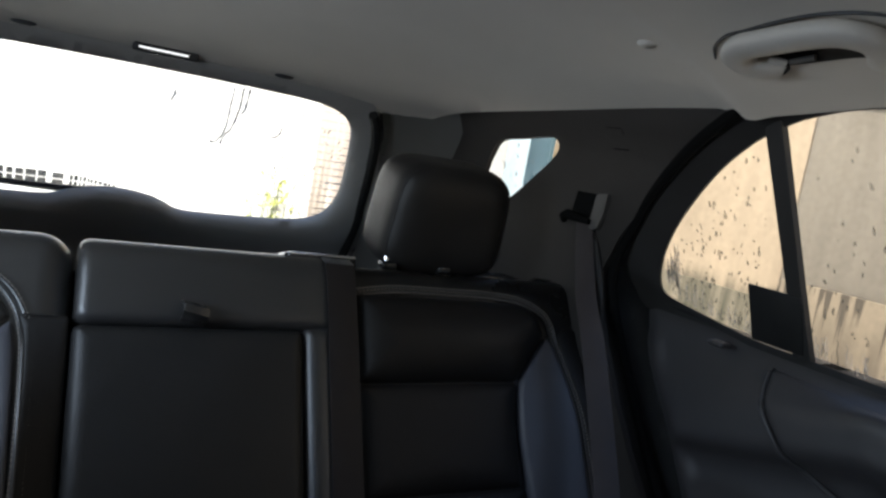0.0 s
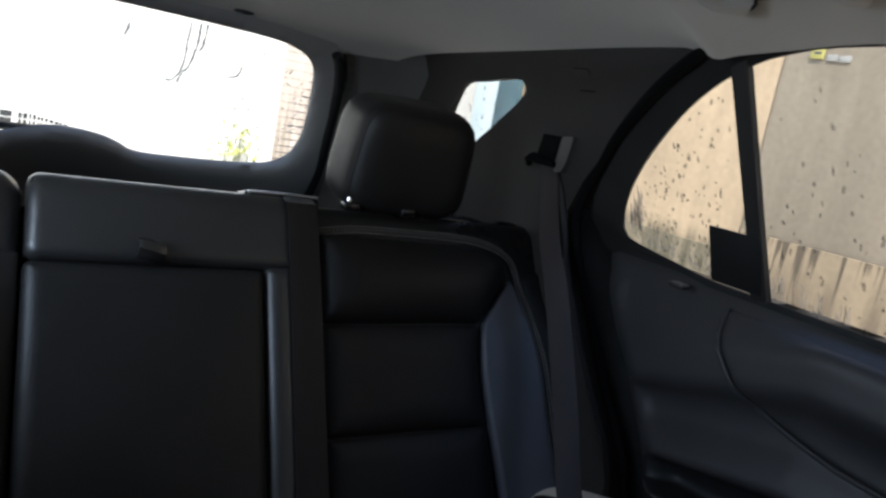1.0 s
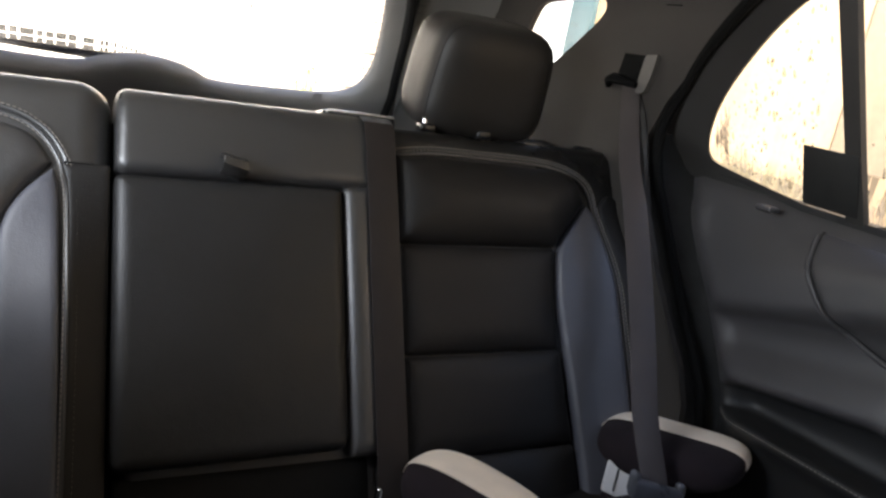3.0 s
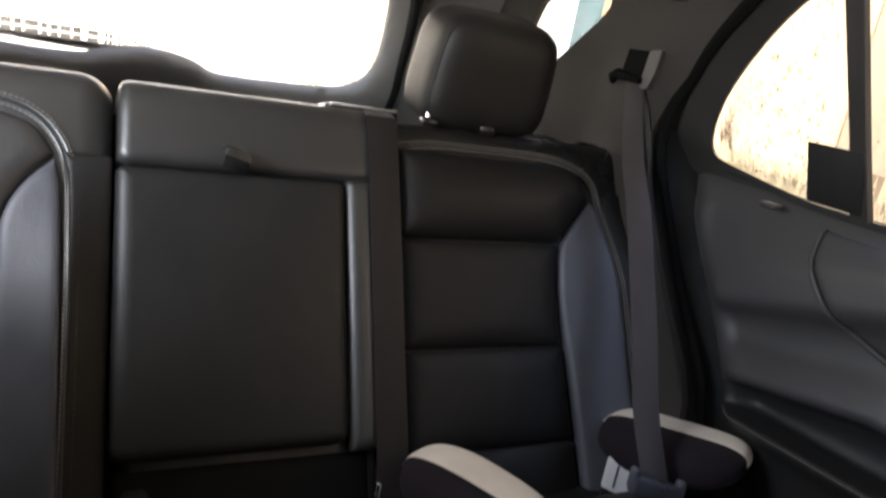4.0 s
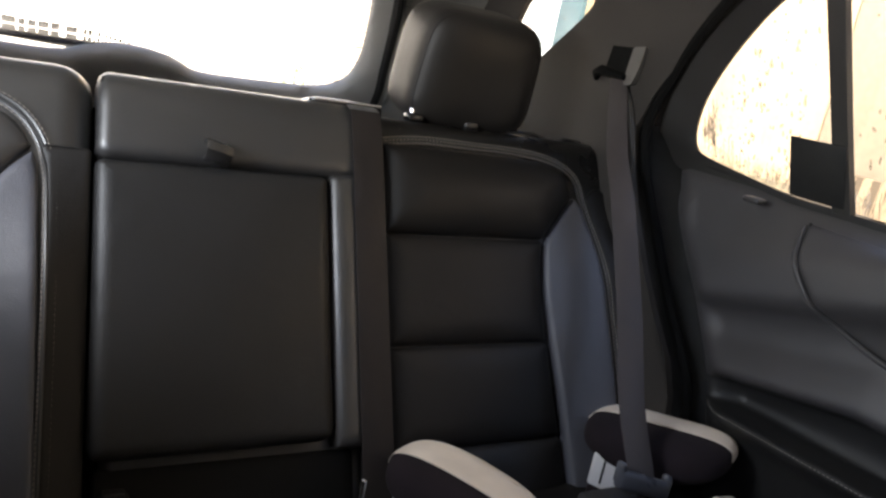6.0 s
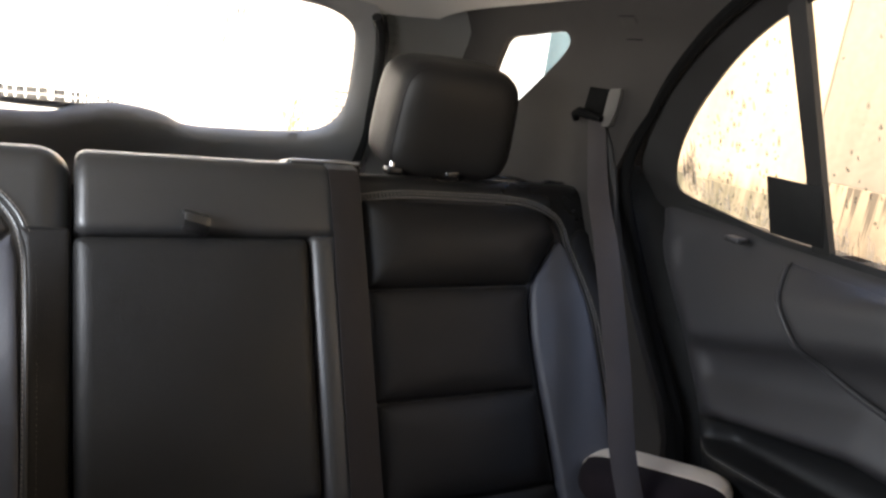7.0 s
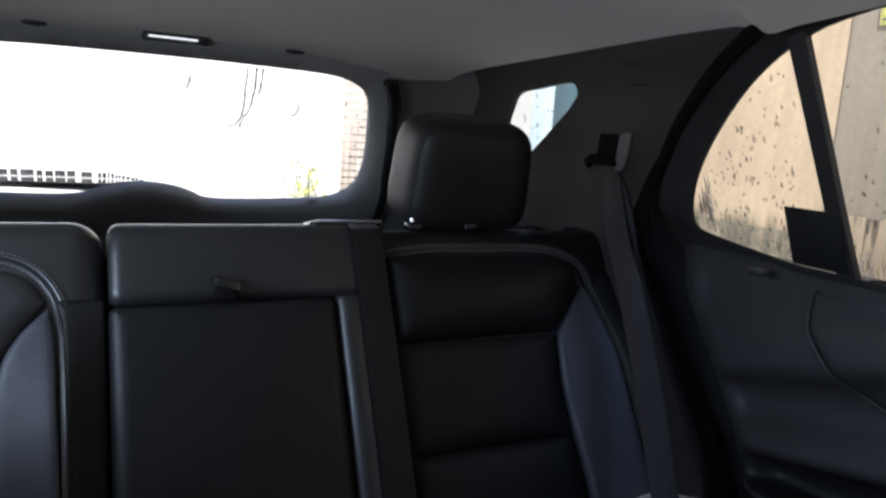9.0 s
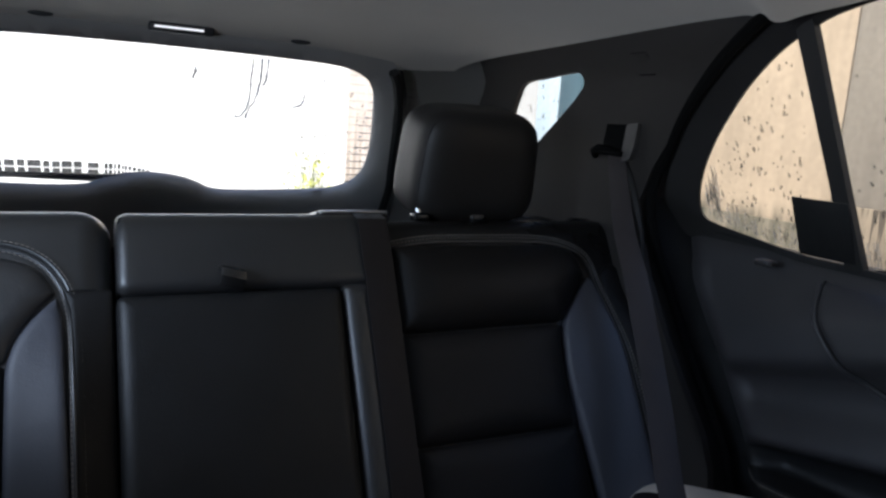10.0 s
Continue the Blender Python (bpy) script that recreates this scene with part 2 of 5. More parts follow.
M_GROUND = material("pale concrete paving", (0.55, 0.53, 0.49), 0.85, var=0.15, scale=1.5, grain=60, bump=0.5, spec=0.2)
M_PIER = wall_material("pale pier plaster", (0.52, 0.445, 0.385), (0.35, 0.28, 0.23), 1.6, 0.5)
M_LEAF = material("yellow-green leaf", (0.56, 0.57, 0.16), 0.55, var=0.35, scale=11, grain=60)
M_STEM = material("green stem", (0.10, 0.12, 0.04), 0.7, var=0.2)
M_TEAL = wall_material("teal painted sheet", (0.022, 0.055, 0.068), (0.16, 0.21, 0.22), 1.0, 0.5)
M_PANEL_WHITE = wall_material("white painted sheet", (0.37, 0.42, 0.42), (0.20, 0.26, 0.27), 1.2, 0.4)
M_PALE = material("cream painted sheet", (0.36, 0.34, 0.30), 0.5, var=0.2, scale=4, grain=90, bump=0.2)
# dark trim in a raised grey: the window's glare haze is in the colour
M_GATE = material("glare-lifted gate plastic", (0.34, 0.33, 0.315), 0.5, var=0.08, scale=7, grain=800, bump=0.25, rvar=0.05)
M_GLOSS = material("glossy black plastic", (0.02, 0.02, 0.021), 0.2, var=0.05, rvar=0.04)
M_PULL = material("glossy black pull strap", (0.022, 0.020, 0.019), 0.25, var=0.1, scale=40, spec=0.8, coat=1.0)
# near black so the foot of the seat reads as shaded
M_UNDER = material("shade-blackened seat cloth", (0.009, 0.0085, 0.008), 0.85, var=0.2, scale=20, grain=900, bump=0.5, spec=0.15)
M_LIP = material("satin chrome lip", (0.80, 0.80, 0.81), 0.28, metal=1.0, var=0.05, rvar=0.05)
M_BLACK = material("flat black", (0.005, 0.005, 0.005), 0.9, var=0.1, spec=0.1)
M_YELLOW = material("yellow notice", (0.48, 0.42, 0.11), 0.5, var=0.1, scale=9)
M_BODY = material("car outer skin", (0.05, 0.05, 0.055), 0.35, var=0.03)
# unseen outer paint, picked pale so the bonnet throws sunlight up inside
M_PAINT = material("silver bounce paint", (0.62, 0.62, 0.63), 0.3, var=0.03, coat=0.6)
M_WIPER = material("wiper rubber", (0.03, 0.03, 0.035), 0.6, var=0.1)
M_DECAL_DARK = material("dark decal ink", (0.07, 0.07, 0.085), 0.6, var=0.05)


def water_material(name, body, color, milky=False):
    """Rain water: partly clear, partly a dull film; body: how dense the film is; milky: light from behind shines
    through the film.
    """
    m = bpy.data.materials.new(name)
    m.use_nodes = True
    t = m.node_tree
    b = t.nodes["Principled BSDF"]
    b.inputs["Base Color"].default_value = (*color, 1)
    b.inputs["Roughness"].default_value = 0.15
    clear = t.nodes.new("ShaderNodeBsdfTransparent")
    mix = t.nodes.new("ShaderNodeMixShader")
    mix.inputs[0].default_value = body
    t.links.new(clear.outputs[0], mix.inputs[1])
    t.links.new(b.outputs[0], mix.inputs[2])
    if milky:
        haze = t.nodes.new("ShaderNodeBsdfTranslucent")
        haze.inputs[0].default_value = (*color, 1)
        t.links.new(haze.outputs[0], mix.inputs[2])
    t.links.new(mix.outputs[0], t.nodes["Material Output"].inputs[0])
    return m


M_MIST = water_material("milky wet film", 0.16, (0.80, 0.77, 0.70), True)
M_WATER = water_material("rain water", 0.27, (0.34, 0.27, 0.19))
# ink left partly clear, so its grey imitates the window's glare
M_INK = water_material("glare-greyed decal ink", 0.72, (0.12, 0.115, 0.135))
M_TRICKLE = water_material("grey rain trickle", 0.72, (0.6, 0.6, 0.62))


# ---- builders ----
def finish(bm, name, mat, sharp=40):
    bmesh.ops.recalc_face_normals(bm, faces=bm.faces)
    lim = radians(sharp)
    for f in bm.faces:
        f.smooth = True
    for e in bm.edges:
        e.smooth = not (len(e.link_faces) == 2 and e.calc_face_angle(0) > lim)
    me = bpy.data.meshes.new(name)
    bm.to_mesh(me)
    bm.free()
    me.materials.append(mat)
    return me


def part(name, bm, mat, parent=None, label="", sharp=40):
    """Links a bmesh as one mesh object, under its parent."""
    ob = new(name, finish(bm, name, mat, sharp))
    if parent is not None:
        ob.parent = parent
    if label:
        ob["label"] = label
    return ob


def thing(name, label, category, kind="", group="", at=(0, 0, 0)):
    ob = new(name)
    ob.location = at
    ob.empty_display_size = 0.05
    return tagged(ob, label, category, group, kind)


def rbox(size, center=(0, 0, 0), r=0.01, seg=3, fn=None, cuts=0):
    """A box with rounded edges, mapped by fn."""
    bm = bmesh.new()
    bmesh.ops.create_cube(bm, size=1)
    for v in bm.verts:
        v.co = Vector((v.co.x * size[0], v.co.y * size[1], v.co.z * size[2]))
    if cuts:
        bmesh.ops.subdivide_edges(bm, edges=bm.edges, cuts=cuts, use_grid_fill=True)
        hard = [e for e in bm.edges if e.calc_face_angle(0) > 0.5]
    else:
        hard = list(bm.edges)
    r = min(r, 0.49 * min(size))
    bmesh.ops.bevel(bm, geom=hard, offset=r, segments=seg, profile=0.5, affect="EDGES", clamp_overlap=True)
    c = Vector(center)
    for v in bm.verts:
        v.co = v.co + c
        if fn:
            v.co = Vector(fn(*v.co))
    return bm


def box_span(x0, x1, y0, y1, z0, z1, r=0.01, seg=3, fn=None, cuts=0):
    return rbox((x1 - x0, y1 - y0, z1 - z0), ((x0 + x1) / 2, (y0 + y1) / 2, (z0 + z1) / 2), r, seg, fn, cuts)


def join(bms):
    out = bmesh.new()
    for b in bms:
        me = bpy.data.meshes.new("joint")
        b.to_mesh(me)
        out.from_mesh(me)
        bpy.data.meshes.remove(me)
        b.free()
    return out


def smooth_loop(points, n=8, closed=True):
    """Catmull-Rom through the points."""
    P = [Vector(p) for p in points]
    out, m = [], len(P)
    for i in range(m if closed else m - 1):
        if closed:
            a, b, c, d = P[i - 1], P[i], P[(i + 1) % m], P[(i + 2) % m]
        else:
            a, b, c, d = P[max(i - 1, 0)], P[i], P[i + 1], P[min(i + 2, m - 1)]
        for k in range(n):
            t = k / n
            out.append(0.5 * ((2 * b) + (c - a) * t + (2 * a - 5 * b + 4 * c - d) * t * t + (3 * b - a - 3 * c + d) * t ** 3))
    if not closed:
        out.append(P[-1])
    return out


def rounded(points, r, n=5):
    """A polygon with its corners rounded; r: one radius, or one for each corner."""
    out, m = [], len(points)
    P = [Vector(p) for p in points]
    for i in range(m):
        a, b, c = P[i - 1], P[i], P[(i + 1) % m]
        rr = r[i] if isinstance(r, (list, tuple)) else r
        u, w = (a - b), (c - b)
        k = min(rr, 0.48 * u.length, 0.48 * w.length)
        p, q = b + u.normalized() * k, b + w.normalized() * k
        for j in range(n + 1):
            t = j / n
            out.append(p.lerp(b, t).lerp(b.lerp(q, t), t))
    return out


def inside(p, poly):
    x, y = p[0], p[1]
    hit, j = False, len(poly) - 1
    for i in range(len(poly)):
        a, b = poly[i], poly[j]
        if (a[1] > y) != (b[1] > y) and x < (b[0] - a[0]) * (y - a[1]) / (b[1] - a[1]) + a[0]:
            hit = not hit
        j = i
    return hit


def resample(poly, step):
    out = []
    for i, p in enumerate(poly):
        q = poly[(i + 1) % len(poly)]
        k = max(1, int((Vector(q) - Vector(p)).length / step))
        out += [Vector(p).lerp(Vector(q), j / k) for j in range(k)]
    return out


def sheet(outer, holes, fn, step=0.03, back=None):
    """A surface over the plane outline with holes in it, mapped by fn(u, v). back(u, v, 3d): the place of the back edge, for a flange round every border."""
    from mathutils import geometry
    loops = [resample(l, step) for l in (outer, *holes)]
    verts, edges = [], []
    for l in loops:
        k = len(verts)
        verts += [Vector((p[0], p[1])) for p in l]
        edges += [(k + i, k + (i + 1) % len(l)) for i in range(len(l))]
    us, vs = [p[0] for p in loops[0]], [p[1] for p in loops[0]]
    rng = random.Random(3)
    u = min(us) + step / 2
    border = list(verts)
    while u < max(us):
        v = min(vs) + step / 2
        while v < max(vs):
            p = Vector((u + rng.uniform(-0.1, 0.1) * step, v + rng.uniform(-0.1, 0.1) * step))
            if inside(p, loops[0]) and not any(inside(p, h) for h in loops[1:]) and min((p - b).length for b in border) > 0.45 * step:
                verts.append(p)
            v += step
        u += step
    vo, _, fo, *_ = geometry.delaunay_2d_cdt(verts, edges, [], 0, 1e-6)
    bm = bmesh.new()
    bv = [bm.verts.new(fn(p[0], p[1])) for p in vo]
    for f in fo:
        c = sum((vo[i] for i in f), Vector((0, 0))) / len(f)
        if inside(c, loops[0]) and not any(inside(c, h) for h in loops[1:]):
            bm.faces.new([bv[i] for i in f])
    for v in [v for v in bm.verts if not v.link_faces]:
        bm.verts.remove(v)
    if back:
        at = {v: p for v, p in zip(bv, vo) if v.is_valid}
        rim = [e for e in bm.edges if len(e.link_faces) == 1]
        twin = {}
        for e in rim:
            for v in e.verts:
                if v not in twin:
                    p = at[v]
                    twin[v] = bm.verts.new(back(p[0], p[1], v.co))
        for e in rim:
            a, b = e.verts
            bm.faces.new((a, b, twin[b], twin[a]))
    return bm


def pillow(outline, fn, edge=0.012, lift=0.012, dome=0.006, sink=0.02):
    """A stuffed panel over a plane outline: rounded border, gently domed middle. fn(u, v, d) places a point at height d."""
    from mathutils import geometry
    P = resample([Vector((p[0], p[1])) for p in outline], 0.008)
    n = len(P)
    us, vs = [p.x for p in P], [p.y for p in P]
    arr = np.array([(p.x, p.y) for p in P])
    seg = np.roll(arr, -1, axis=0) - arr
    len2 = np.maximum((seg ** 2).sum(1), 1e-12)

    def gap(p):
        d = np.array((p[0], p[1])) - arr
        k = np.clip((d * seg).sum(1) / len2, 0, 1)
        return float(np.sqrt(((d - seg * k[:, None]) ** 2).sum(1)).min())

    sgn = 1 if sum(P[i - 1].x * P[i].y - P[i].x * P[i - 1].y for i in range(n)) > 0 else -1
    verts, gaps = list(P), [0.0] * n
    for off in (edge * 0.06, edge * 0.25, edge * 0.55, edge):
        for i in range(n):
            d = P[(i + 1) % n] - P[i - 1]
            if d.length < 1e-9:
                continue
            d.normalize()
            q = P[i] + Vector((-d.y, d.x)) * sgn * off
            if inside(q, P):
                g = gap(q)
                if g > 0.9 * off:
                    verts.append(q)
                    gaps.append(g)
    step = 0.011
    nu, nv = int((max(us) - min(us)) / step), int((max(vs) - min(vs)) / step)
    for a in range(1, nu + 1):
        for b in range(1, nv + 1):
            q = Vector((min(us) + (max(us) - min(us)) * a / (nu + 1), min(vs) + (max(vs) - min(vs)) * (b + 0.5 * (a % 2)) / (nv + 1)))
            if inside(q, P):
                g = gap(q)
                if g > edge * 1.15:
                    verts.append(q)
                    gaps.append(g)
    cu, cv = (max(us) + min(us)) / 2, (max(vs) + min(vs)) / 2
    hu, hv = (max(us) - min(us)) / 2, (max(vs) - min(vs)) / 2
    vo, _, fo, *_ = geometry.delaunay_2d_cdt(verts, [(i, (i + 1) % n) for i in range(n)], [], 0, 1e-7)
    bm = bmesh.new()
    bv = []
    for p in vo:
        g = gap(p)
        k = min(1.0, g / edge)
        m = (1 - ((p[0] - cu) / hu) ** 2) * (1 - ((p[1] - cv) / hv) ** 2)
        h = lift * math.sqrt(max(0.0, 1 - (1 - k) ** 2)) + dome * max(0.0, m) * k
        bv.append(bm.verts.new(fn(p[0], p[1], h if g > 1e-5 else 0.0)))
    for f in fo:
        c = sum((vo[i] for i in f), Vector((0, 0))) / len(f)
        if inside(c, P):
            bm.faces.new([bv[i] for i in f])
    for v in [v for v in bm.verts if not v.link_faces]:
        bm.verts.remove(v)
    rim = [e for e in bm.edges if len(e.link_faces) == 1]
    at = {v: p for v, p in zip(bv, vo) if v.is_valid}
    twin = {}
    for e in rim:
        for v in e.verts:
            if v not in twin:
                twin[v] = bm.verts.new(fn(at[v][0], at[v][1], -sink))
    for e in rim:
        a, b = e.verts
        bm.faces.new((a, b, twin[b], twin[a]))
    return bm


def tube(points, r, sides=6, closed=False):
    """A round bar along a path."""
    P = [Vector(p) for p in points]
    bm = bmesh.new()
    rings, n = [], len(P)
    up = Vector((0.13, 0.21, 0.97))
    for i, p in enumerate(P):
        a = P[i - 1] if (closed or i) else P[0]
        b = P[(i + 1) % n] if (closed or i < n - 1) else P[-1]
        d = (b - a).normalized()
        s = d.cross(up)
        s = s.normalized() if s.length > 1e-4 else Vector((1, 0, 0))
        w = s.cross(d)
        rr = r[i] if isinstance(r, (list, tuple)) else r
        rings.append([bm.verts.new(p + (s * math.cos(t) + w * math.sin(t)) * rr) for t in (2 * math.pi * k / sides for k in range(sides))])
    for i in range(n if closed else n - 1):
        a, b = rings[i], rings[(i + 1) % n]
        for k in range(sides):
            bm.faces.new((a[k], a[(k + 1) % sides], b[(k + 1) % sides], b[k]))
    if not closed:
        bm.faces.new(rings[0])
        bm.faces.new(rings[-1])
    return bm


def stitches(path, dash=0.0042, gap=0.0020, r=0.0007):
    """A row of thread dashes along a path."""
    P = [Vector(p) for p in path]
    bms, carry, on, start = [], 0.0, True, P[0]
    cur = P[0]
    left = dash
    for q in P[1:]:
        while (q - cur).length > left:
            cur = cur + (q - cur).normalized() * left
            if on:
                bms.append(tube([start, (start + cur) / 2, cur], [r * 0.7, r, r * 0.7], 4))
            on, start = not on, cur
            left = dash if on else gap
        left -= (q - cur).length
        cur = q
    return join(bms)


def strap(center, across, half, thick=0.0013):
    """A flat woven strap: center line points, the direction across at each."""
    bm = bmesh.new()
    rows = []
    n = len(center)
    for i in range(n):
        p, a = Vector(center[i]), Vector(across[i]).normalized()
        d = (Vector(center[min(i + 1, n - 1)]) - Vector(center[max(i - 1, 0)])).normalized()
        o = a.cross(d).normalized() * thick
        h = half[i] if isinstance(half, (list, tuple)) else half
        ring = []
        for k in (-1, -0.88, 0, 0.88, 1):
            ring.append(bm.verts.new(p + a * h * k + o * (0.4 if abs(k) == 1 else 1)))
        for k in (1, 0.88, 0, -0.88, -1):
            ring.append(bm.verts.new(p + a * h * k - o * (0.4 if abs(k) == 1 else 1)))
        rows.append(ring)
    for a, b in zip(rows, rows[1:]):
        for k in range(10):
            bm.faces.new((a[k], a[(k + 1) % 10], b[(k + 1) % 10], b[k]))
    bm.faces.new(rows[0])
    bm.faces.new(rows[-1])
    return bm


def superblock(center, half, powers, tilt=0.0, taper=0.0, nu=40, nv=24, dent=0.0):
    """A soft rounded block: a superellipsoid, leaning back by tilt degrees; the top narrower by taper."""
    bm = bmesh.new()
    c, s = math.cos(radians(tilt)), math.sin(radians(tilt))

    def sp(v, e):
        return math.copysign(abs(v) ** e, v)

    def place(u, v):
        x = half[0] * sp(math.cos(u), powers[0]) * sp(math.cos(v), powers[1])
        z = half[2] * sp(math.sin(u), powers[0]) * sp(math.cos(v), powers[1])
        y = half[1] * sp(math.sin(v), powers[1])
        x *= 1 - taper * (z / half[2])
        return Vector((center[0] + x, center[1] + y * c + z * s, center[2] - y * s + z * c))

    rows = [[bm.verts.new(place(2 * math.pi * i / nu, -math.pi / 2 + math.pi * j / nv)) for i in range(nu)] for j in range(1, nv)]
    lo, hi = bm.verts.new(place(0, -math.pi / 2)), bm.verts.new(place(0, math.pi / 2))
    for a, b in zip(rows, rows[1:]):
        for i in range(nu):
            bm.faces.new((a[i], a[(i + 1) % nu], b[(i + 1) % nu], b[i]))
    for i in range(nu):
        bm.faces.new((rows[0][(i + 1) % nu], rows[0][i], lo))
        bm.faces.new((rows[-1][i], rows[-1][(i + 1) % nu], hi))
    return bm, place


# ---- setting: ground and walls outside ----
def ground():
    bm = bmesh.new()
    bmesh.ops.create_grid(bm, x_segments=24, y_segments=24, size=400)
    ob = part("ground", bm, M_GROUND)
    tagged(ob, "pale sunlit concrete paving round the car", "ground", kind="structure")


ground()


def plain_wall(name, x0, x1, y0, y1, z1, mat, label):
    ob = part(name, box_span(x0, x1, y0, y1, -0.05, z1, 0.004, 2), mat)
    tagged(ob, label, "wall", kind="structure")
    return ob


plain_wall("wall_north", -7.0, 5.0, 6.4, 6.65, 3.2, M_WALL_WHITE, "white sunlit boundary wall behind the car")
plain_wall("wall_east", 2.25, 2.5, 1.80, 6.4, 3.4, M_WALL, "beige plastered wall with rain stains at its foot")
# the west one is unseen, added to hold back low light from the left
plain_wall("west_light_block", -3.8, -3.5, -7.0, 6.4, 0.8, M_WALL_DULL, "unseen low grey-beige wall added to trim light from the left")
plain_wall("wall_east_2", 2.240, 2.5, -6.0, 1.855, 3.4, M_WALL_DULL, "dull grey-beige plaster pier beside the car")
plain_wall("wall_east_3", 2.226, 2.236, -6.0, 1.842, 1.165, M_PLINTH, "low stained plaster plinth along the pier")
plain_wall("wall_east_4", 2.238, 2.247, 1.862, 6.4, 1.072, M_DAMP, "low damp grey-green plinth along the beige wall")


# ---- the car's shell ----
def lerp_table(t, table):
    for (a, p), (b, q) in zip(table, table[1:]):
        if t <= b:
            k = 0 if b == a else max(0.0, (t - a) / (b - a))
            return p + (q - p) * k
    return table[-1][1]


ROOF_MID = [(-1.0, 1.52), (-0.5, 1.585), (0.0, 1.61), (0.6, 1.612), (1.0, 1.60), (1.3, 1.572), (1.5, 1.54), (1.62, 1.507), (1.66, 1.489), (1.70, 1.488)]
ROOF_SIDE = [(-1.0, 1.45), (-0.5, 1.51), (0.0, 1.53), (0.62, 1.528), (0.70, 1.5185), (0.76, 1.512), (0.785, 1.5065), (0.798, 1.5065), (0.815, 1.5145), (0.845, 1.520), (0.92, 1.519), (1.0, 1.516), (1.2, 1.507), (1.42, 1.498), (1.51, 1.493), (1.58, 1.484), (1.62, 1.475), (1.66, 1.462), (1.70, 1.446)]


def roof_half(y):
    return lerp_table(y, [(-1.0, 0.54), (0.0, 0.585), (0.7, 0.588), (1.2, 0.582), (1.5, 0.579), (1.70, 0.562)])


def roof_z(x, y):
    e, m = lerp_table(y, ROOF_SIDE), lerp_table(y, ROOF_MID)
    k = min(1.0, abs(x) / roof_half(y))
    return e + (m - e) * (1 - k ** 3.4)


def headliner():
    bm = bmesh.new()
    nx, ys = 36, sorted([-0.9 + 2.59 * i / 62 for i in range(63)] + [0.64 + 0.008 * i for i in range(30)])
    grid = []
    for y in ys:
        h = roof_half(y)
        grid.append([bm.verts.new((h * (2 * i / nx - 1), y, roof_z(h * (2 * i / nx - 1), y))) for i in range(nx + 1)])
    top = [[bm.verts.new((v.co.x * 1.04, v.co.y, v.co.z + 0.05)) for v in row] for row in grid]
    for g in (grid, top):
        for a, b in zip(g, g[1:]):
            for i in range(nx):
                bm.faces.new((a[i], a[i + 1], b[i + 1], b[i]))
    m = len(ys) - 1
    for i in range(nx):
        bm.faces.new((grid[0][i], grid[0][i + 1], top[0][i + 1], top[0][i]))
        bm.faces.new((grid[m][i], grid[m][i + 1], top[m][i + 1], top[m][i]))
    for j in range(m):
        for i in (0, nx):
            bm.faces.new((grid[j][i], grid[j + 1][i], top[j + 1][i], top[j][i]))
    ob = part("ceiling", bm, M_HEADLINER)
    tagged(ob, "grey cloth headliner of the car roof", "headliner", kind="structure")


headliner()


# side panels: door, pillar and quarter trim. s = +1 or -1: the side.
GLASS_X = [(1.0, 0.79), (1.21, 0.737), (1.55, 0.608), (1.6, 0.59)]
SKIN_EDGE = [(0.35, 0.70), (0.60, 0.75), (0.75, 0.805), (0.87, 0.842), (0.916, 0.858), (0.942, 0.873), (1.018, 0.92), (1.079, 0.966), (1.149, 1.012), (1.19, 1.034), (1.206, 1.045)]
TRIM_EDGE = [(0.35, 0.80), (0.75, 0.845), (0.87, 0.868), (0.92, 0.892), (0.985, 0.945), (1.05, 0.992), (1.13, 1.040), (1.19, 1.066), (1.25, 1.078)]
QTR_X = [(0.2, 0.64), (0.9, 0.66), (1.2, 0.654), (1.32, 0.648), (1.42, 0.640), (1.465, 0.628), (1.49, 0.610), (1.51, 0.595), (1.54, 0.588)]


def ledge_z(y):
    return 0.873 + 0.07 * (0.85 - min(0.95, max(0.35, y)))


def foot_z(y):
    return 0.916 + 0.21 * (0.858 - min(0.95, max(0.62, y)))


def door_x(y, z):
    """The padded door skin: an upper pad that ends in a crease, a hollow, a lower roll, and a stitched ledge, all rising forwards."""
    c = min(0.95, max(0.62, y))
    crease, foot, lip = 1.017 + 0.30 * (0.924 - c), foot_z(y), ledge_z(y)
    span = crease - foot
    table = [(0.30, 0.745), (0.70, 0.740), (lip - 0.03, 0.706), (lip - 0.008, 0.688), (lip + 0.002, 0.684), (lip + 0.008, 0.692), (lip + 0.013, 0.738), (foot - 0.008, 0.735), (foot + 0.003, 0.709),
             (foot + 0.011, 0.695), (foot + 0.022, 0.693), (foot + 0.36 * span, 0.703), (foot + 0.55 * span, 0.7145), (foot + 0.74 * span, 0.7170), (foot + 0.88 * span, 0.7120), (foot + 0.97 * span, 0.7000),
             (crease + 0.008, 0.6925), (crease + 0.030, 0.6925), (crease + 0.07, 0.699), (1.19, 0.725), (1.206, 0.733)]
    far = lerp_table(z, SKIN_EDGE) - y
    k = max(0.0, 1 - max(0.0, far) / 0.04)
    w = min(1.0, max(0.0, far / 0.055))
    w = max(w * w * (3 - 2 * w), min(1.0, max(0.0, (z - 1.11) / 0.06)))
    return 0.705 + (curve_table(z, table) - 0.705) * w + 0.012 * k * k


def glass_x(z):
    return lerp_table(z, GLASS_X)


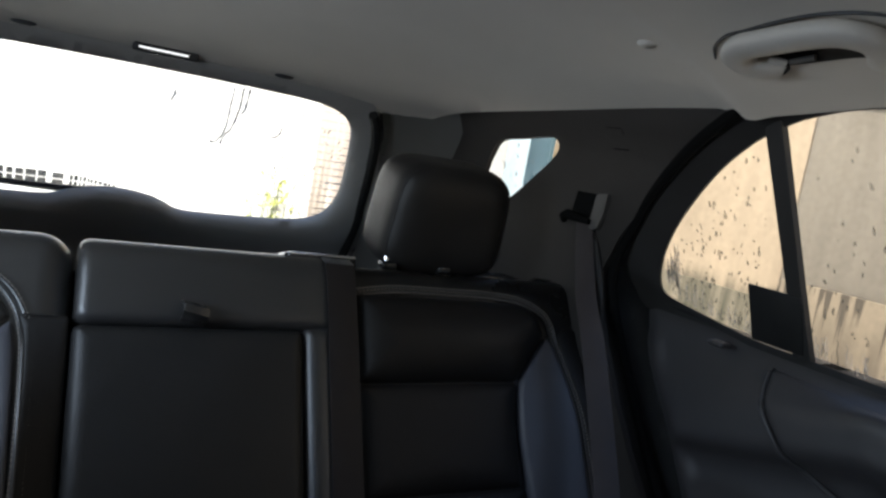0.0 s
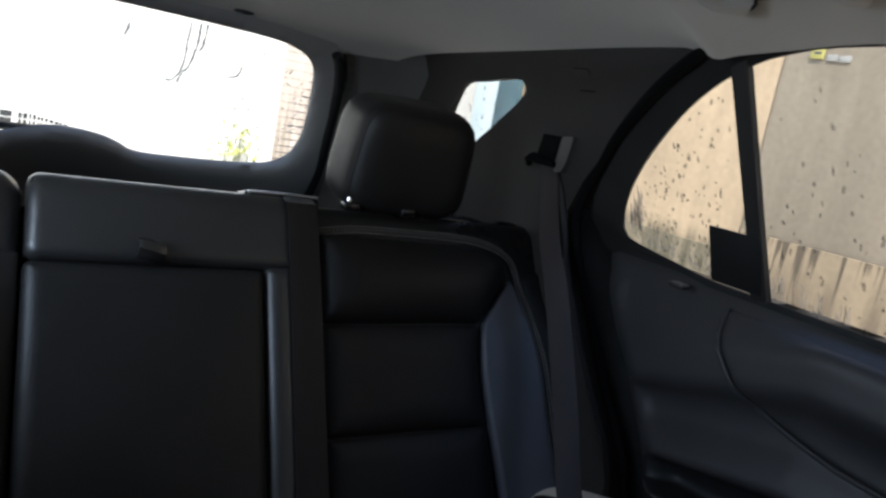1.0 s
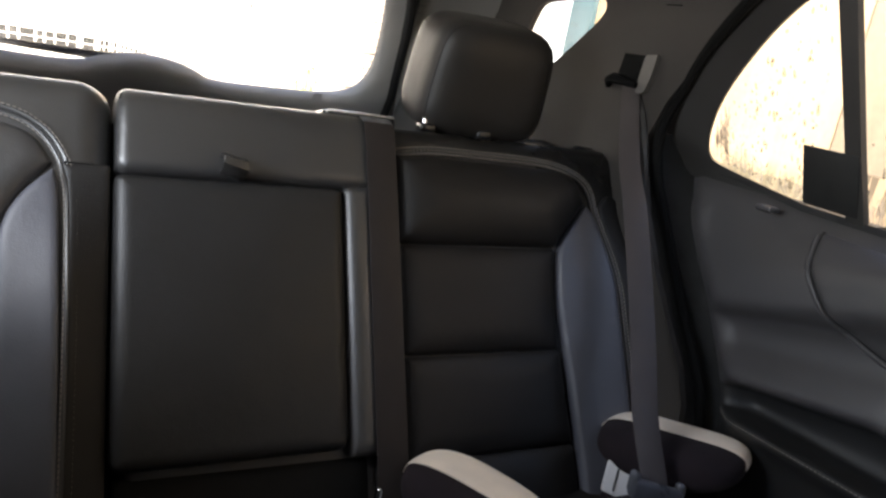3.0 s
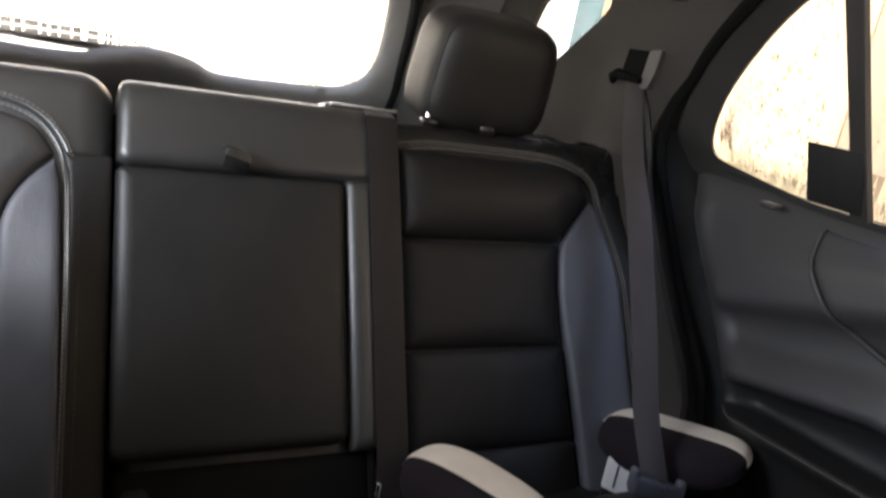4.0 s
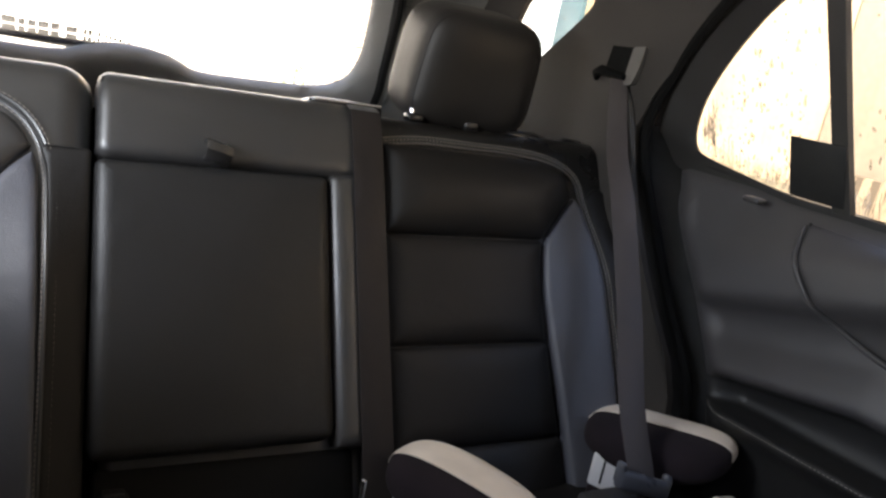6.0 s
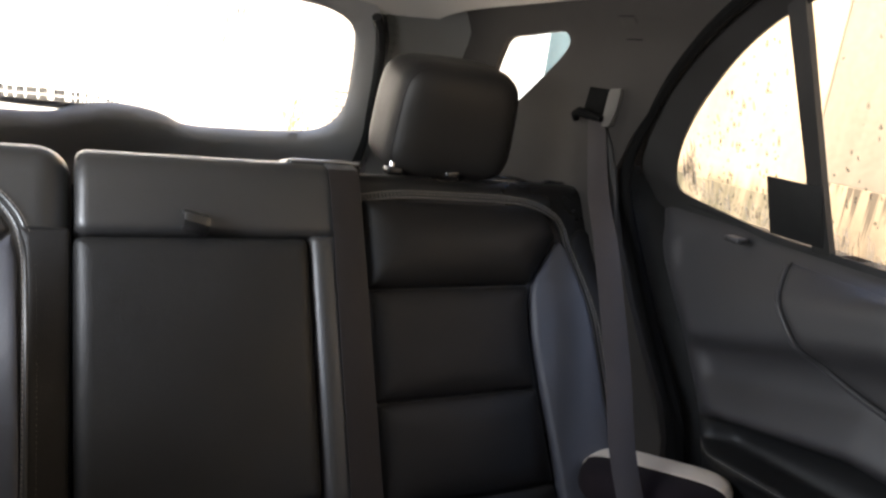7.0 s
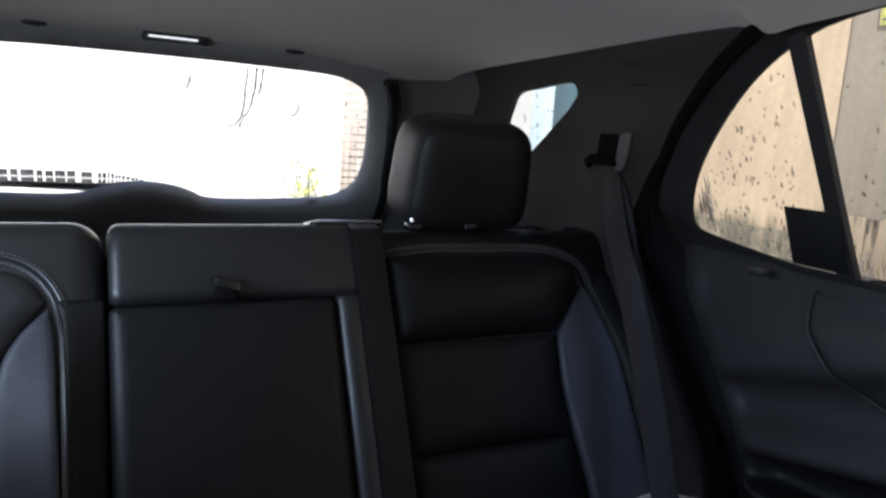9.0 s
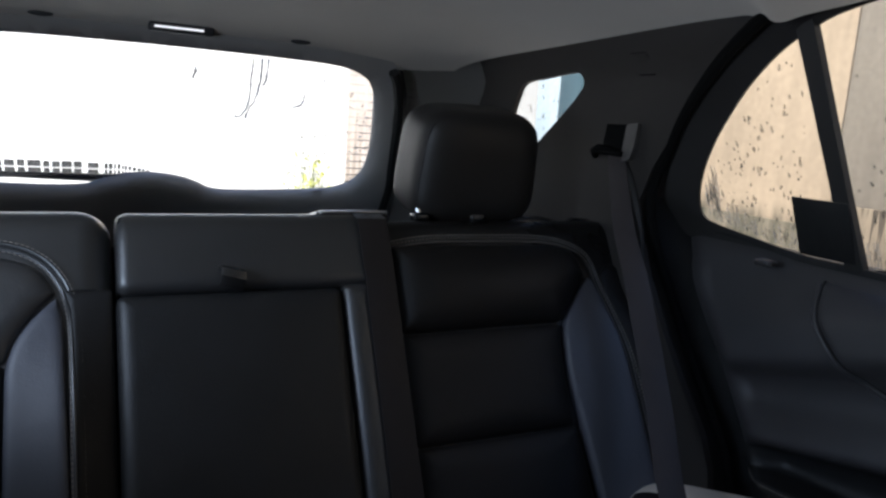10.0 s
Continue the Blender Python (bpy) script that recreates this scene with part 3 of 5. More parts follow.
WINDOW = [(0.785, 1.497), (0.83, 1.473), (0.876, 1.439), (0.922, 1.395), (0.962, 1.349), (0.990, 1.305), (1.004, 1.265), (1.000, 1.240),
          (0.975, 1.230), (0.90, 1.219), (0.824, 1.210), (0.72, 1.206), (0.30, 1.204), (-0.55, 1.20), (-0.75, 1.22), (-0.45, 1.46),
          (-0.25, 1.515), (0.2, 1.533), (0.6, 1.531), (0.72, 1.519)]
QUARTER = [(1.430, 1.449), (1.36, 1.456), (1.275, 1.464), (1.242, 1.462), (1.233, 1.447), (1.250, 1.428), (1.328, 1.372), (1.415, 1.314),
           (1.465, 1.284), (1.490, 1.286), (1.502, 1.33), (1.488, 1.385), (1.465, 1.424)]


def curve_table(t, table):
    """Like lerp_table, but smooth through the entries."""
    n = len(table)
    for i in range(n - 1):
        if t <= table[i + 1][0] or i == n - 2:
            (a, p), (b, q) = table[i], table[i + 1]
            (z, o), (c, r) = table[max(i - 1, 0)], table[min(i + 2, n - 1)]
            k = min(1.0, max(0.0, (t - a) / (b - a)))
            m0 = (q - o) / (b - z) * (b - a)
            m1 = (r - p) / (c - a) * (b - a)
            return (2 * k ** 3 - 3 * k * k + 1) * p + (k ** 3 - 2 * k * k + k) * m0 + (3 * k * k - 2 * k ** 3) * q + (k ** 3 - k * k) * m1


def gap_to(loop, u, v):
    return min(math.hypot(u - p[0], v - p[1]) for p in loop)


def side(s):
    """One side of the cabin."""
    door = thing("door_1" if s > 0 else "door_2", "black rear car door with padded trim and wet window", "car door", "structure")
    # window frame: the dark band round the panes
    frame_outer = [(0.80, 1.526), (0.862, 1.492), (0.92, 1.452), (0.985, 1.392), (1.035, 1.325), (1.062, 1.262), (1.068, 1.205),
                   (0.82, 1.196), (0.3, 1.193), (-0.7, 1.19), (-0.9, 1.2), (-0.6, 1.48), (-0.3, 1.535), (0.2, 1.552), (0.6, 1.550), (0.72, 1.542)]
    win = smooth_loop(WINDOW, 4)
    part("window_frame", sheet(smooth_loop(frame_outer, 4), [win], lambda y, z: (s * (glass_x(z) - 0.005 - 0.022 * min(1.0, gap_to(win, y, z) / 0.04) * min(1.0, max(0.0, (z - 1.205) / 0.06))), y, z), 0.03,
         lambda y, z, c: (c[0] + s * 0.004, y, z)), M_FRAME, door, "black rubber window surround")
    # seal bead round the frame, beside the pillar trim
    bead = smooth_loop([(0.775, 1.538), (0.862, 1.488), (0.92, 1.446), (0.985, 1.386), (1.035, 1.319), (1.060, 1.258), (1.054, 1.20), (1.024, 1.14), (0.976, 1.062), (0.930, 0.995), (0.879, 0.928), (0.853, 0.878), (0.82, 0.75)], 5, False)
    part("door_seal", tube([(s * (lerp_table(p[1], [(0.7, 0.690), (1.1, 0.682), (1.2, 0.674), (1.35, 0.655), (1.52, 0.586)])), p[0] + 0.004, p[1]) for p in bead], 0.009, 8), M_BLACK, door)
    # black lining of the jamb, from the door skin to the pillar trim
    bm = bmesh.new()
    pairs = []
    for i in range(15):
        z = 0.56 + 0.05 * i
        ya, yb = lerp_table(z, SKIN_EDGE) - 0.004, lerp_table(z, TRIM_EDGE) + 0.006
        xa, xb = door_x(ya, min(z, 1.2)) + 0.003, lerp_table(z, QTR_X) + 0.003
        pairs.append([bm.verts.new((s * (xa + (xb - xa) * k + 0.012 * math.sin(math.pi * k)), ya + (yb - ya) * k, z)) for k in (0, 0.25, 0.5, 0.75, 1)])
    for a, b in zip(pairs, pairs[1:]):
        for i in range(4):
            bm.faces.new((a[i], a[i + 1], b[i + 1], b[i]))
    bmesh.ops.solidify(bm, geom=bm.faces[:], thickness=0.003)
    part("jamb_seal", bm, M_RUBBER, door)
    # glass: the fixed rear pane and the drop glass
    for nm, y0, y1 in (("fixed_pane", 0.755, 1.02), ("drop_glass", -0.8, 0.755)):
        bm = bmesh.new()
        q = [bm.verts.new((s * glass_x(z), y, z)) for y, z in ((y0, 1.19), (y1, 1.19), (y1, 1.54), (y0, 1.54))]
        bm.faces.new(q)
        bmesh.ops.solidify(bm, geom=bm.faces[:], thickness=0.003)
        g = part(nm, bm, M_GLASS, door)
        g.visible_shadow = False
    # divider between them
    bm = bmesh.new()
    ring = []
    for z, a, b in ((1.19, 0.723, 0.752), (1.305, 0.741, 0.766), (1.54, 0.771, 0.799)):
        x = glass_x(z)
        ring.append([bm.verts.new((s * px, y, z)) for px, y in ((x - 0.009, a + 0.001), (x - 0.0095, (a + b) / 2), (x - 0.009, b - 0.001), (x + 0.002, b), (x + 0.002, a))])
    for p, q in zip(ring, ring[1:]):
        for k in range(5):
            bm.faces.new((p[k], p[(k + 1) % 5], q[(k + 1) % 5], q[k]))
    part("divider_bar", bm, M_FRAME, door, "black upright bar between the panes")
    # door skin
    def skin(y, z):
        return (s * door_x(y, z), y, z)

    def behind(y, z, c):
        return (c[0] + s * 0.05, c[1], c[2])

    fine = 0.0060 if s > 0 else 0.03
    rear = [(y, z) for z, y in SKIN_EDGE][::-1]
    seam = [(y, foot_z(y) - 0.002) for y in (0.8575, 0.80, 0.74, 0.68, 0.62, 0.35)]
    pieces = [sheet([(0.82, 1.206), *[p for p in rear if p[1] > 0.915], *seam, (0.35, 1.204)], [], skin, fine, behind),
              sheet([(0.3505, 1.204), (0.3505, 0.35), (-0.9, 0.35), (-0.9, 1.2)], [], skin, 0.05, behind)]
    part("door_skin", join(pieces), M_DOOR, door)
    # arm ledge: rows that follow the lip and the foot of the skin
    bm = bmesh.new()
    rows = []
    for i in range(61):
        k = i / 60
        yy = 0.857 + (0.35 - 0.857) * k
        f, l = foot_z(yy), ledge_z(yy)
        zs = [f - 0.002, f - 0.005, f - 0.008, f - 0.014] + [f - 0.014 + (l + 0.018 - f + 0.014) * j / 4 for j in range(1, 4)]
        zs += [l + d for d in (0.018, 0.014, 0.0125, 0.011, 0.0095, 0.008, 0.0065, 0.005, 0.0035, 0.002, 0.0, -0.003, -0.007, -0.012, -0.02, -0.03, -0.05, -0.08, -0.12)] + [0.65, 0.5, 0.35]
        rows.append([bm.verts.new(skin(lerp_table(z, SKIN_EDGE) + (0.35 - lerp_table(z, SKIN_EDGE)) * k, z)) for z in zs])
    for p, q in zip(rows, rows[1:]):
        for j in range(len(p) - 1):
            bm.faces.new((p[j], p[j + 1], q[j + 1], q[j]))
    # blacker than the door skin, for the shade under the roll
    part("arm_ledge", bm, M_ARM, door, "arm ledge with a stitched edge, blackened for its shade", 60)
    curve = smooth_loop([(0.773, 1.182), (0.761, 1.141), (0.733, 1.108), (0.698, 1.079), (0.652, 1.060), (0.572, 1.045), (0.48, 1.04)], 7, False)
    ins = [tuple(p) for p in curve] + [(0.35, 1.045), (0.1, 1.06), (0.1, 1.178)]
    part("door_insert", pillow(rounded(ins, 0.002, 1), lambda y, z, d: (s * (door_x(y, z) - d), y, z), 0.008, 0.004, 0.001), M_DOOR, door, "smooth front panel of the door trim")
    part("rib", tube([(s * (door_x(p[0] + 0.004, p[1] - 0.004) - 0.0005), p[0] + 0.004, p[1] - 0.004) for p in curve], 0.0042, 8), M_DOOR, door)
    part("groove", tube([(s * (door_x(p[0], p[1]) - 0.0005), p[0] - 0.001, p[1] + 0.001) for p in curve], 0.0022, 6), M_RUBBER, door)
    # stitched ledge above the arm
    ledge = [(s * (door_x(y, ledge_z(y) + 0.004) - 0.002), y, ledge_z(y) + 0.004) for y in [0.838 - 0.01 * i for i in range(50)]]
    part("stitching", stitches(ledge), M_THREAD, door)
    part("sill_seal", sheet([(1.00, 1.226), (0.93, 1.222), (0.82, 1.209), (0.3, 1.206), (-0.8, 1.202), (-0.8, 1.193), (0.3, 1.197), (0.82, 1.200), (0.93, 1.212), (1.00, 1.217)], [],
         lambda y, z: (s * (min(door_x(y, z), glass_x(z)) - 0.004), y, z), 0.012, lambda y, z, c: (c[0] + s * 0.006, c[1], c[2])), M_RUBBER, door)
    # inner door lock tab on the sill
    part("lock_tab", box_span(0.690, 0.712, 0.840, 0.868, 1.188, 1.197, 0.004, 3, lambda x, y, z: (s * x, y, z)), M_DOOR, door)

    # quarter trim with its little window
    q = thing("wall_east_trim" if s > 0 else "wall_west_trim", "charcoal plastic pillar trim round a small quarter window", "pillar trim", "structure")
    outer = [(0.80, 1.530), (0.875, 1.478), (0.93, 1.44), (1.0, 1.378), (1.05, 1.31), *[(y, z) for z, y in TRIM_EDGE][::-1],
             (1.78, 0.35), (1.78, 1.10), (1.70, 1.35), (1.64, 1.505), (1.2, 1.524), (0.88, 1.536)]
    hole = smooth_loop(QUARTER, 4)

    def qx(y, z):
        k = max(0.0, (y - 1.55) / 0.2)
        return lerp_table(z, QTR_X) - 0.03 * k * k

    part("pillar_panel", sheet(outer, [hole], lambda y, z: (s * qx(y, z), y, z), 0.028, lambda y, z, c: (c[0] + s * 0.012, c[1], c[2])), M_TRIM, q)
    bm = sheet([((a - 1.42) * 1.06 + 1.42, (b - 1.37) * 1.06 + 1.37) for a, b in hole], [], lambda y, z: (s * (qx(y, z) + 0.010), y, z), 0.04)
    g = part("quarter_glass", bm, M_GLASS, q)
    g.visible_shadow = False
    # grey pillar trim between quarter trim and tailgate
    bm = bmesh.new()
    rows = []
    for z, xa, ya, xb, yb in ((1.53, 0.570, 1.56, 0.430, 1.640), (1.495, 0.590, 1.57, 0.452, 1.660), (1.42, 0.628, 1.60, 0.500, 1.725), (1.30, 0.632, 1.66, 0.535, 1.825), (1.15, 0.640, 1.72, 0.568, 1.945), (0.9, 0.64, 1.75, 0.58, 2.02), (0.35, 0.64, 1.75, 0.58, 2.05)):
        xa = lerp_table(z, QTR_X) + 0.006
        rows.append([bm.verts.new((s * (xa + (xb - xa) * k + 0.016 * math.sin(math.pi * k)), ya + (yb - ya) * k, z)) for k in (0, 0.12, 0.25, 0.4, 0.55, 0.7, 0.85, 1)])
    for a, b in zip(rows, rows[1:]):
        for i in range(7):
            bm.faces.new((a[i], a[i + 1], b[i + 1], b[i]))
    bmesh.ops.solidify(bm, geom=bm.faces[:], thickness=0.012)
    part("grey_pillar", bm, M_PILLAR, q, "lighter grey pillar cover beside the tailgate")
    # outer skin of the car, seen by nobody but shading the cabin
    skin2 = [(2.05, 0.3), (2.05, 1.1), (1.75, 1.50), (1.62, 1.56), (0.6, 1.60), (-0.3, 1.58), (-0.65, 1.50), (-1.3, 1.08), (-1.9, 1.0), (-1.9, 0.3)]
    part("outer_skin", sheet(skin2, [smooth_loop([((a - 0.25) * 1.17 + 0.25, (b - 1.35) * 1.3 + 1.35) for a, b in WINDOW], 3), [(1.24, 1.23), (1.76, 1.21), (1.80, 1.33), (1.66, 1.50), (1.24, 1.54)]],
         lambda y, z: (s * (lerp_table(z, [(0.3, 0.88), (1.1, 0.86), (1.2, 0.80), (1.6, 0.64)])), y, z), 0.12), M_BODY, q)


side(1)
side(-1)


def cabin_ends():
    """Floor, cargo floor, and three unseen black blocks that keep light off the seats."""
    f = part("floor", box_span(-0.85, 0.85, -1.9, 2.05, 0.28, 0.34, 0.01, 2), M_CARPET)
    tagged(f, "black carpeted car floor", "floor", kind="structure")
    c = part("floor_2", box_span(-0.64, 0.64, 1.05, 2.0, 0.60, 0.64, 0.01, 2), M_CARPET)
    tagged(c, "black carpeted cargo floor behind the seat", "floor", kind="structure")
    w = part("front_light_block", box_span(-0.86, 0.86, -0.62, -0.40, 0.30, 1.02, 0.05, 4), M_PLASTIC)
    tagged(w, "unseen black block added against low front light", "bulkhead", kind="structure")
    # added screen, never in view: cuts windscreen light on the seat fronts
    w = part("front_light_block_2", box_span(-0.68, 0.68, -0.03, 0.03, 0.34, 1.54, 0.025, 4), M_PLASTIC)
    tagged(w, "unseen black screen added against windscreen light", "bulkhead", kind="structure")
    # added block beside the view: shades the lower left from the side window
    w = part("left_light_block", box_span(-0.68, -0.36, 0.10, 0.94, 0.34, 1.183, 0.05, 4), M_PLASTIC)
    tagged(w, "unseen black block added to shade the lower left seat", "bulkhead", kind="structure")


cabin_ends()


def outer_shell():
    """The car's unseen roof, bonnet and windscreen, closing the shell outside the cabin; the bonnet also reflects sun
    inside.
    """
    bm = bmesh.new()
    ys = [-0.92 + 0.105 * i for i in range(26)]
    grid = []
    for y in ys:
        h = roof_half(y) + 0.062
        grid.append([bm.verts.new((h * (i / 10 - 1), y, lerp_table(y, ROOF_MID) + 0.062 - 0.055 * abs(i / 10 - 1) ** 4)) for i in range(21)])
    for a, b in zip(grid, grid[1:]):
        for i in range(20):
            bm.faces.new((a[i], a[i + 1], b[i + 1], b[i]))
    bmesh.ops.solidify(bm, geom=bm.faces[:], thickness=0.006)
    r = part("roof", bm, M_PAINT)
    tagged(r, "silver painted steel roof of the car", "car roof", kind="structure")
    bm = bmesh.new()
    grid = []
    for j in range(12):
        y = -1.92 + 0.065 * j
        grid.append([bm.verts.new((0.86 * (i / 8 - 1), y, 0.86 + 0.19 * math.sin(0.5 * math.pi * j / 11) ** 0.6 - 0.05 * abs(i / 8 - 1) ** 3)) for i in range(17)])
    for a, b in zip(grid, grid[1:]):
        for i in range(16):
            bm.faces.new((a[i], a[i + 1], b[i + 1], b[i]))
    bmesh.ops.solidify(bm, geom=bm.faces[:], thickness=0.006)
    b = part("bonnet", bm, M_PAINT)
    tagged(b, "unseen bonnet, silver to bounce sun onto the headliner", "bonnet", kind="structure")
    n = part("front_panel", box_span(-0.86, 0.86, -1.97, -1.90, 0.30, 0.88, 0.03, 4), M_PAINT)
    tagged(n, "silver painted nose panel of the car", "nose panel", kind="structure")
    bm = bmesh.new()
    grid = [[bm.verts.new(((0.76 - 0.17 * j / 5) * (i / 6 - 1), -1.22 + 0.06 * j - 0.10 * (1 - abs(i / 6 - 1) ** 2) * (1 - j / 5), 1.045 + 0.1 * j)) for i in range(13)] for j in range(6)]
    for a, c in zip(grid, grid[1:]):
        for i in range(12):
            bm.faces.new((a[i], a[i + 1], c[i + 1], c[i]))
    bmesh.ops.solidify(bm, geom=bm.faces[:], thickness=0.004)
    w = part("window_1", bm, M_GLASS)
    w.visible_shadow = False
    tagged(w, "raked clear windscreen of the car", "windscreen", kind="structure")


outer_shell()

# tailgate: a raked plane; u = x, w = height z on the inner face
GATE_SLOPE = (1.925 - 1.66) / (1.165 - 1.475)


def gate_y(z):
    return 1.66 + (z - 1.475) * GATE_SLOPE


def tailgate():
    g = thing("door_3", "raked tailgate with wet heated rear window", "tailgate", "structure")
    right = [(0.0, 1.468), (0.15, 1.467), (0.29, 1.464), (0.350, 1.456), (0.390, 1.440), (0.414, 1.416), (0.428, 1.380), (0.448, 1.310), (0.457, 1.262), (0.453, 1.222),
             (0.436, 1.195), (0.405, 1.178), (0.350, 1.169), (0.25, 1.164), (0.135, 1.162), (0.090, 1.167), (0.068, 1.178), (0.030, 1.192), (-0.02, 1.2005), (-0.07, 1.2005), (-0.120, 1.190), (-0.155, 1.175),
             (-0.19, 1.168), (-0.25, 1.166)]
    left = [(-x, z) for x, z in right[1:14]][::-1]
    opening = smooth_loop(right + left[1:], 3)
    outer = [(0.0, 1.510), (0.30, 1.508), (0.41, 1.500), (0.458, 1.462), (0.486, 1.405), (0.520, 1.30), (0.552, 1.20), (0.566, 1.12), (0.57, 0.62),
             (-0.57, 0.62), (-0.566, 1.12), (-0.552, 1.20), (-0.520, 1.30), (-0.486, 1.405), (-0.458, 1.462), (-0.41, 1.500), (-0.30, 1.508)]

    fine = resample(opening, 0.006)

    def face(x, z):
        d = min((Vector((x, z)) - p).length for p in fine)
        k = min(1.0, max(0.0, (1.45 - z) / 0.12))
        return (x, gate_y(max(z, 1.06)) - 0.036 * k * math.sin(math.pi * min(1.0, d / 0.21) ** 0.62), z)

    part("gate_trim", sheet(outer, [opening], face, 0.02, lambda x, z, c: (c[0], c[1] + 0.012, c[2] + 0.004)), M_GATE, g, "moulded trim round the rear window, paled for glare", 70)
    bm = bmesh.new()
    bm.faces.new([bm.verts.new((x, gate_y(z) + 0.010, z)) for x, z in ((-0.56, 1.11), (0.56, 1.11), (0.50, 1.52), (-0.50, 1.52))])
    bmesh.ops.solidify(bm, geom=bm.faces[:], thickness=0.004)
    pane = part("rear_glass", bm, M_GLASS, g)
    pane.visible_shadow = False
    # rubber seal round the gate
    edge = smooth_loop([(0.432, 1.458), (0.452, 1.432), (0.474, 1.385), (0.492, 1.325), (0.513, 1.243), (0.532, 1.16), (0.55, 0.95)], 6, False)
    for s in (1, -1):
        part("gate_seal", tube([(s * p[0], gate_y(p[1]) - 0.030, p[1]) for p in edge], 0.0115, 8), M_RUBBER, g)
    # heating wires
    wires = []
    for i in range(15):
        z = 1.195 + 0.018 * i
        wires.append(tube([(-0.54, gate_y(z) + 0.008, z), (0.54, gate_y(z) + 0.008, z)], 0.0004, 4))
    for i, w in enumerate(wires):
        part("heating_wire", w, M_DECAL_DARK, g)
        z = 1.195 + 0.018 * i
        part("wire_end", tube([(0.415, gate_y(z) + 0.007, z), (0.47, gate_y(z) + 0.007, z)], 0.0011, 5), M_DECAL_DARK, g)
    # black band outside the pane, where the gate's skin begins
    hole = [(x * 1.07, 1.32 + (z - 1.32) * (1.12 if z > 1.32 else 1.0) - (0.05 if z < 1.25 else 0.0)) for x, z in opening]
    part("gate_skin", sheet([(-0.86, 0.3), (0.86, 0.3), (0.80, 1.2), (0.64, 1.58), (-0.64, 1.58), (-0.80, 1.2)], [hole], lambda x, z: (x, gate_y(max(z, 1.05)) + 0.034, z), 0.08), M_BODY, g)
    # strip of unreadable dark blocks along the foot of the glass
    rng = random.Random(5)

    def on_pane(a, b, c):
        return (a, gate_y(c) + 0.016 + b, c)

    x = -0.60
    while x < -0.040:
        w = rng.uniform(0.012, 0.026) if x < -0.16 else rng.uniform(0.004, 0.008)
        k = max(0.0, (x + 0.16) / 0.12)
        z0, z1 = 1.1985, 1.2240 + rng.uniform(-0.0015, 0.0015) - 0.017 * k * k
        if z1 - z0 > 0.004:
            zm = z0 + 0.36 * (z1 - z0)
            part("decal_block", box_span(x, x + w, -0.0005, 0.0005, zm + 0.002, z1, 0.0003, 1, on_pane), M_INK, g, "unreadable grey block on the glass")
            part("decal_foot", box_span(x, x + w, -0.0005, 0.0005, z0, zm, 0.0003, 1, on_pane), M_INK, g)
        x += w + rng.choice((0.0025, 0.004, 0.004, 0.011) if x < -0.16 else (0.002, 0.003))
    part("decal_line", box_span(-0.60, -0.020, -0.0005, 0.0005, 1.1905, 1.1985, 0.0003, 1, on_pane), M_INK, g)


tailgate()


def wiper():
    w = thing("wiper", "dark rear wiper lying along the foot of the rear window", "wiper")
    pts = [(-0.60 + 0.02 * i, 0, 1.186) for i in range(27)]
    pts = [(x, gate_y(z) + 0.030, z + 0.002 * math.sin((x + 0.6) * 5)) for x, _, z in pts]
    part("blade", tube(pts, 0.006, 8), M_WIPER, w)
    part("arm", tube([(-0.04, gate_y(1.19) + 0.085, 1.175), (-0.30, gate_y(1.19) + 0.082, 1.184)], 0.007, 8), M_WIPER, w)


wiper()


def lip_fittings():
    lamp = thing("cargo_lamp", "small clear cargo lamp in the rear roof edge", "lamp")
    part("lens", box_span(-0.056, 0.034, 1.6135, 1.6205, 1.4945, 1.501, 0.003, 4), M_LENS, lamp, "clear lamp lens, glowing for its reflection")
    part("bezel", box_span(-0.064, 0.052, 1.614, 1.640, 1.490, 1.506, 0.005, 3), M_PLASTIC, lamp)
    for x in (-0.237, 0.222):
        c = part("roof_clip", superblock((x, 1.632, roof_z(x, 1.632) - 0.001), (0.020, 0.009, 0.005), (0.9, 0.9), 0, 0, 24, 14)[0], M_PLASTIC)
        tagged(c, "small dark oval clip in the headliner edge", "clip", "roof clips")


lip_fittings()


# ---- rear seat ----
RC, RS = 0.887, 0.4615


def back(x, s, d):
    """A place on the reclined seat back: s up along it, d out of it."""
    return (x, 1.117 + RS * s - RC * d, 1.12 + RC * s + RS * d)


def flip(x, s, d):
    return back(-x, s, d)


def panel(pts, r, fn=back, edge=0.010, lift=0.010, dome=0.004, sink=0.02):
    return pillow(resample(rounded(pts, r), 0.012), fn, edge, lift, dome, sink)


